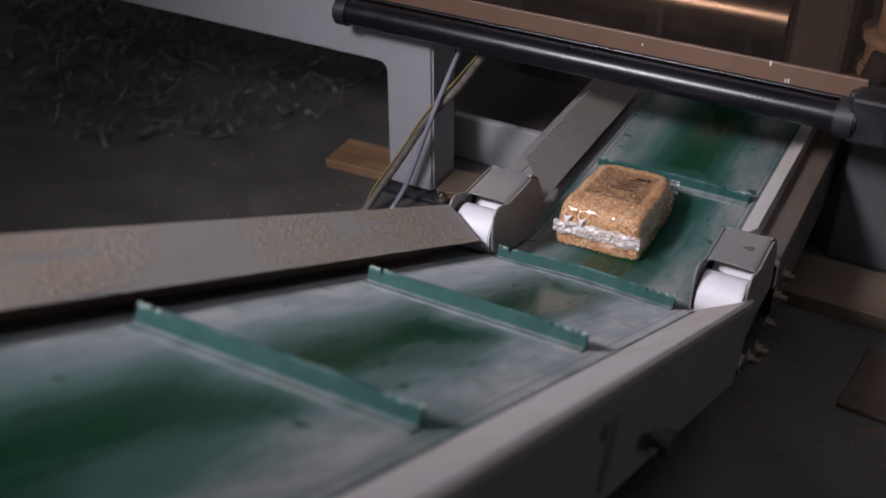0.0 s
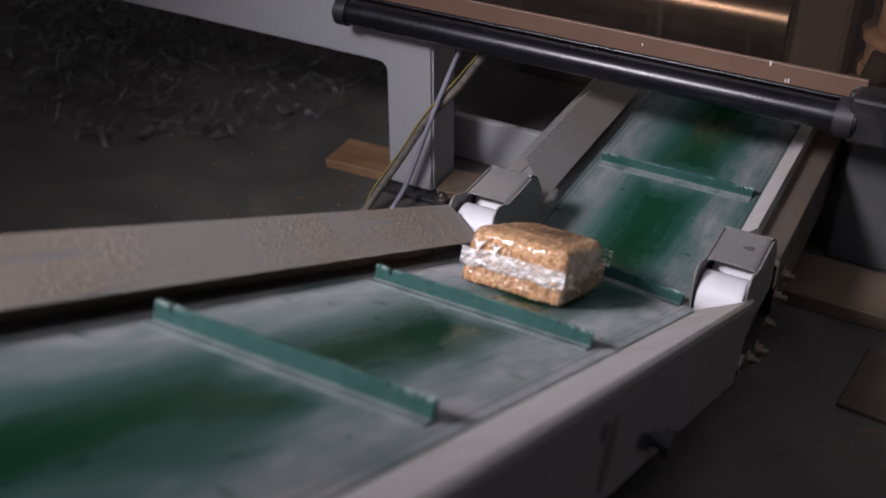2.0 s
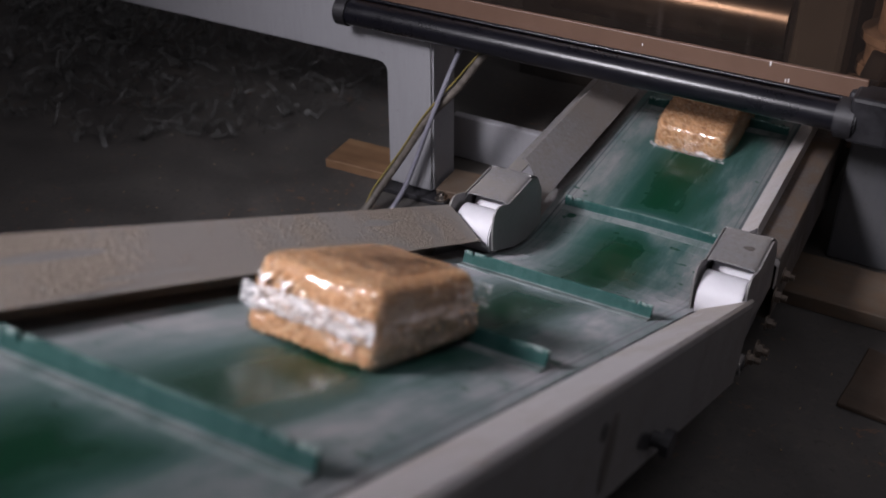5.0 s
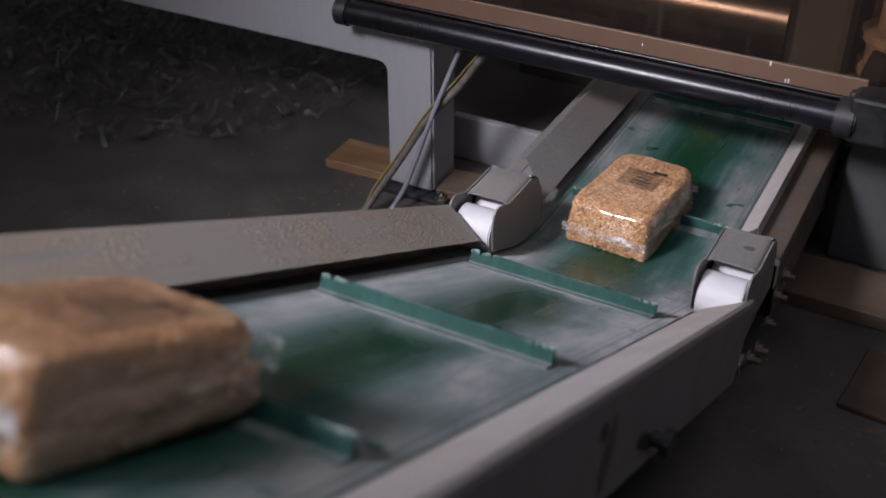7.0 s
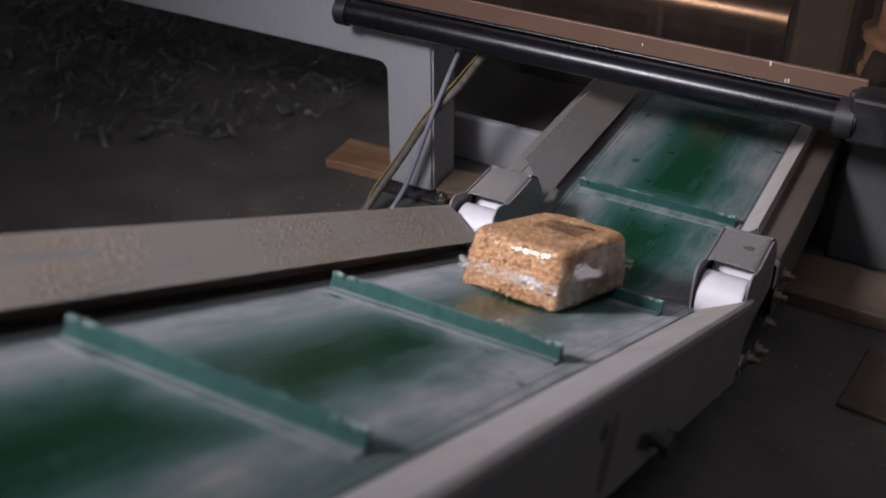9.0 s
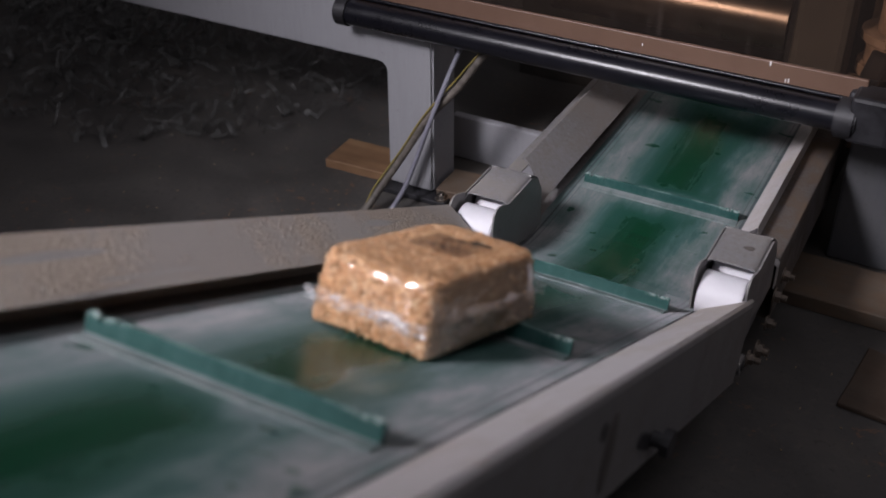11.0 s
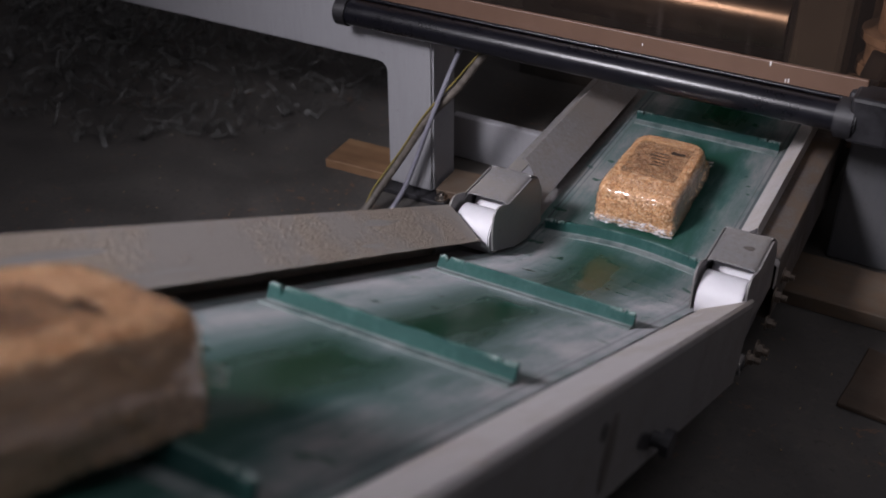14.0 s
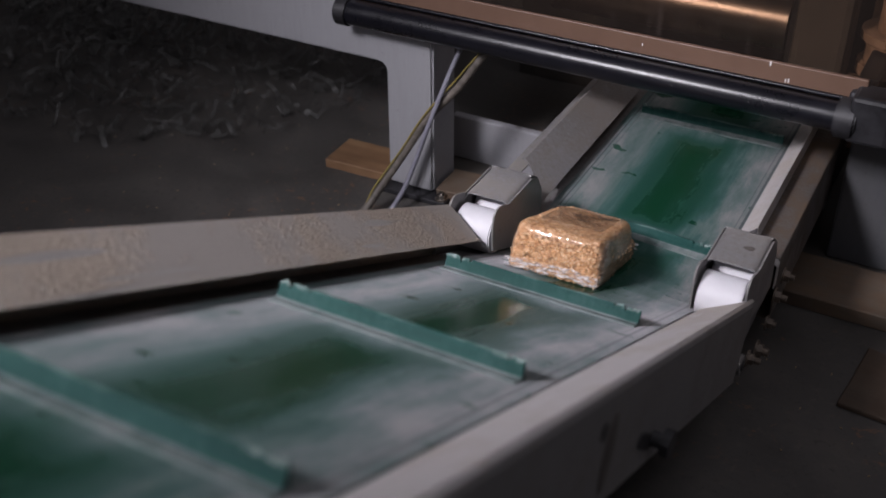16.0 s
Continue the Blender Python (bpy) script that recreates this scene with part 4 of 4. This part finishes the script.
    part("end_plate", box(bmesh.new(), 0.235, 0.61, 0.70, 0.72, -0.05, 0.7, 0.003), M_ENDPLATE, top, "brownish steel end plate")
    part("bearing_block", box(bmesh.new(), 0.072, 0.15, 0.78, 0.90, -0.05, 0.30, 0.012), M_RUBBER, top, "black bearing block")
    part("inner_rail", rod(bmesh.new(), (-0.62, 0.95, 0.10), (0.072, 0.95, 0.10), 0.006, 12), M_SIDE, top, smooth=40)
    bm = bmesh.new()
    for z0, z1, r in ((0.10, 0.17, 0.040), (0.17, 0.19, 0.060), (0.19, 0.235, 0.050), (0.235, 0.25, 0.062), (0.25, 0.34, 0.036)):
        rod(bm, (0.295, 0.60, z0), (0.295, 0.60, z1), r, 40)
    part("bearing", bm, M_ENDPLATE, top, "dull steel bearing housing", smooth=40)
    return top


machine()


# ---- cables by the machine's leg ----
def cable(name, label, pts, r, mat):
    return tagged(hose(name, pts, r, mat), label, "cable", "cables by the machine leg")


cable("cable", "thin grey cable hanging in front of the machine leg", [(-0.44, 0.40, 0.20), (-0.462, 0.385, 0.141), (-0.486, 0.358, 0.06), (-0.512, 0.342, -0.023), (-0.540, 0.335, -0.11), (-0.567, 0.312, -0.19), (-0.585, 0.29, FLOOR_Z + 0.006), (-0.62, 0.24, FLOOR_Z + 0.006)], 0.0050, M_CABLE)
cable("hose", "grimy brown hose running down past the machine leg", [(-0.37, 0.42, 0.20), (-0.408, 0.385, 0.145), (-0.457, 0.375, 0.068), (-0.518, 0.358, -0.008), (-0.560, 0.335, -0.085), (-0.602, 0.300, -0.165), (-0.628, 0.25, FLOOR_Z + 0.009), (-0.66, 0.18, FLOOR_Z + 0.009)], 0.0085, M_CABLE_DARK)
cable("wire", "yellow and green earth wire along the hose", [(-0.385, 0.415, 0.178), (-0.412, 0.382, 0.150), (-0.468, 0.366, 0.074), (-0.524, 0.350, -0.002), (-0.566, 0.328, -0.080), (-0.610, 0.292, -0.160), (-0.636, 0.25, FLOOR_Z + 0.005), (-0.69, 0.17, FLOOR_Z + 0.005)], 0.0020, M_YELLOW)


# ---- timber and litter on the floor ----
M_BOARD = wood_material("grimy_board", 0.17, 0.35)

def plank(label, x0, x1, y0, y1, h, turn, mat):
    bm = box(bmesh.new(), -(x1 - x0) / 2, (x1 - x0) / 2, -(y1 - y0) / 2, (y1 - y0) / 2, 0, h)
    bmesh.ops.subdivide_edges(bm, edges=bm.edges[:], cuts=5, use_grid_fill=True)
    for v in bm.verts:
        k = noise.noise_vector(v.co * 22) * 0.003
        v.co += Vector((k.x, k.y, k.z if v.co.z > h / 2 else 0))
    bmesh.ops.bevel(bm, geom=[e for e in bm.edges if len(e.link_faces) == 2 and e.calc_face_angle() > 1.0], offset=0.002, segments=1, affect="EDGES")
    ob = mesh_ob("plank", bm, mat)
    ob.matrix_world = pose((x0 + x1) / 2, (y0 + y1) / 2, FLOOR_Z, 0, 0, turn)
    return tagged(ob, label, "plank")


plank("orange-brown offcut of timber on the floor beside the machine leg", -0.81, -0.56, 0.405, 0.515, 0.021, 1.5, M_WOOD)
# Dark timber colour here stands in for the leg's shadow on the offcut.
plank("offcut of timber behind the machine leg, coloured dark for the leg's shade", -0.525, -0.27, 0.40, 0.50, 0.028, 3, M_WOOD_DARK)
plank("long dusty timber plank lying on the floor", 0.20, 1.5, 0.375, 0.515, 0.032, 0, M_WOOD_DARK)
plank("worn brown board lying flat on the floor", 0.385, 0.72, 0.115, 0.285, 0.010, -6, M_BOARD)


def scraps():
    """A heap of crumpled film offcuts, each a small bent sheet."""
    rng = random.Random(11)
    vs, fs = [], []
    for k in range(2100):
        r = rng.random() ** 0.7
        a = rng.uniform(0, 2 * math.pi)
        cx, cy = -1.72 + 0.85 * r * math.cos(a), 0.74 + 0.55 * r * math.sin(a)
        z = FLOOR_Z + 0.004 + max(0.0, 0.06 * (1 - r)) * rng.random()
        L, W = rng.uniform(0.02, 0.075), rng.uniform(0.004, 0.016)
        m = Matrix.Translation((cx, cy, z + 0.012)) @ Euler((rng.uniform(-0.9, 0.9), rng.uniform(-0.7, 0.7), rng.uniform(0, 6.28))).to_matrix().to_4x4()
        base = len(vs)
        bend = rng.uniform(-0.02, 0.02)
        for i in range(4):
            for j in range(2):
                q = m @ Vector((L * (i / 3 - 0.5), W * (j - 0.5) * (1 if i % 2 else 0.7), bend * math.sin(i * 1.4) + rng.uniform(-0.003, 0.003)))
                vs.append((q.x, q.y, max(q.z, FLOOR_Z + 0.001)))
        for i in range(3):
            fs.append((base + 2 * i, base + 2 * i + 2, base + 2 * i + 3, base + 2 * i + 1))
    me = bpy.data.meshes.new("film_scraps")
    me.from_pydata(vs, [], fs)
    me.materials.append(M_SCRAP)
    me.shade_smooth()
    tagged(new("film_scraps", me), "heap of crumpled dark clear film scraps on the floor", "litter", kind="stuff")


scraps()


def spilled_grain():
    rng = random.Random(21)
    bm = bmesh.new()
    spots = [(rng.uniform(0.02, 0.9), rng.uniform(-0.5, 0.5), FLOOR_Z) for _ in range(110)] + [(rng.uniform(-1.4, -0.45), rng.uniform(0.0, 0.6), FLOOR_Z) for _ in range(45)]
    for x, y, z in spots:
        m = pose(x, y, z + 0.0014, 0, 0, rng.uniform(0, 360)) @ Matrix.Diagonal((0.0034, 0.0015, 0.0014, 1))
        bmesh.ops.create_icosphere(bm, subdivisions=1, radius=1, matrix=m)
    tagged(mesh_ob("spilled_grain", bm, M_GRAIN_LOOSE, smooth=60), "scattered spilled wheat grains on the floor", "grain", kind="stuff")


M_GRAIN_LOOSE = plain("loose_wheat", (0.22, 0.16, 0.095), 0.6, 0, 0.3, 200)
spilled_grain()


# ---- what moves ----
BAG_LENGTH = 0.20


def bag_pose(x, s, yaw=0.0, pitch=0.0):
    """A bag whose front lower edge lies at s on the belt, x across; pitch: degrees by which its rear rides up on a cleat."""
    m = belt_pose(-0.06, 0.06, s, s + BAG_LENGTH)
    return m @ Matrix.Translation((x, -BAG_LENGTH / 2, 0)) @ pose(0, 0, 0, pitch, 0, yaw) @ Matrix.Translation((0, BAG_LENGTH / 2, 0))


def fallen(x, y, z, lean):
    """A bag upright on its lower end, whose front lower edge is at y, z; lean: degrees by which its top is tipped away."""
    return pose(x, y, z, 90 - lean) @ Matrix.Translation((0, BAG_LENGTH / 2, -0.08))


def motions():
    for ob, rows in RIDERS:
        walk(ob, rows)
    a, b, c = BAGS
    go = bag_pose
    walk(a, [(0.0, go(-0.032, 0.033, 2)), (0.5, go(-0.038, -0.038, 2)), (1.0, go(-0.038, -0.155, 2)), (1.5, go(-0.032, -0.261, 2, 2)), (2.0, go(-0.022, -0.370, 2, 3)), (2.5, go(-0.016, -0.435, 2, 3)),
             (3.0, go(-0.017, -0.483, 1, 3)), (3.5, go(-0.018, -0.581, 1, 4)), (4.0, go(-0.018, -0.683, 0, 4)), (5.0, go(-0.019, -0.879, -3, 4)), (6.3, go(-0.022, -1.137, -5, 4)),
             (7.0, go(-0.023, -1.279, -5, 4)), (8.0, go(-0.023, -1.479, -5, 4)), (10.0, go(-0.018, -1.879, -5, 4)), (12.0, go(-0.018, -2.143, -5, 4)), (16.0, go(-0.018, -2.143, -5, 4))])
    high = 0.95
    walk(b, [(0.0, fallen(0.0, 0.60, high, 0)), (3.5, fallen(0.0, 0.60, high, 0)), (4.0, fallen(0.0, 0.60, 0.34, 0)), (4.2, fallen(0.0, 0.60, 0.175, 0)), (4.4, fallen(0.0, 0.60, 0.085, 2)), (4.6, fallen(0.0, 0.575, 0.005, 16)), (4.9, fallen(-0.005, 0.50, 0.0, 55)),
             (5.1, go(-0.012, 0.40, -3)), (6.3, go(-0.018, 0.168, -3)), (6.5, go(-0.019, 0.132, -3)), (7.0, go(-0.022, 0.054, -3)), (7.5, go(-0.027, -0.004, -3, 3)), (8.0, go(-0.024, -0.146, -5, 6)), (8.5, go(-0.016, -0.284, -8, 9)),
             (9.0, go(-0.014, -0.386, -6, 6)), (9.2, go(-0.013, -0.423, -6, 6)), (11.5, go(-0.007, -0.876, -6, 7)), (12.0, go(-0.007, -0.973, -6, 7)), (12.5, go(-0.007, -1.076, -6, 7)), (13.0, go(-0.007, -1.180, -6, 7)),
             (13.5, go(-0.007, -1.276, -6, 7)), (14.5, go(-0.007, -1.476, -6, 7)), (16.0, go(-0.007, -1.776, -6, 7))])
    walk(c, [(0.0, fallen(0.0, 0.60, high + 0.25, 0)), (10.8, fallen(0.0, 0.60, high + 0.25, 0)), (11.3, fallen(0.0, 0.60, 0.36, 0)), (11.5, fallen(0.0, 0.60, 0.205, 0)), (11.6, fallen(0.0, 0.60, 0.15, 0)), (11.8, fallen(0.0, 0.60, 0.07, 2)), (12.0, fallen(0.0, 0.572, 0.005, 15)), (12.2, fallen(-0.004, 0.515, 0.0, 55)),
             (12.4, go(-0.012, 0.472, 1, 4)), (12.5, go(-0.012, 0.450, 1, 4)), (13.0, go(-0.008, 0.354, 1, 5)), (13.5, go(-0.008, 0.250, 0, 5)), (14.0, go(-0.010, 0.154, 1, 4)), (14.5, go(-0.014, 0.082, 1, 2)), (15.0, go(-0.020, -0.004, 1)), (15.5, go(-0.029, -0.080, 2)), (16.0, go(-0.036, -0.158, 3))])


motions()
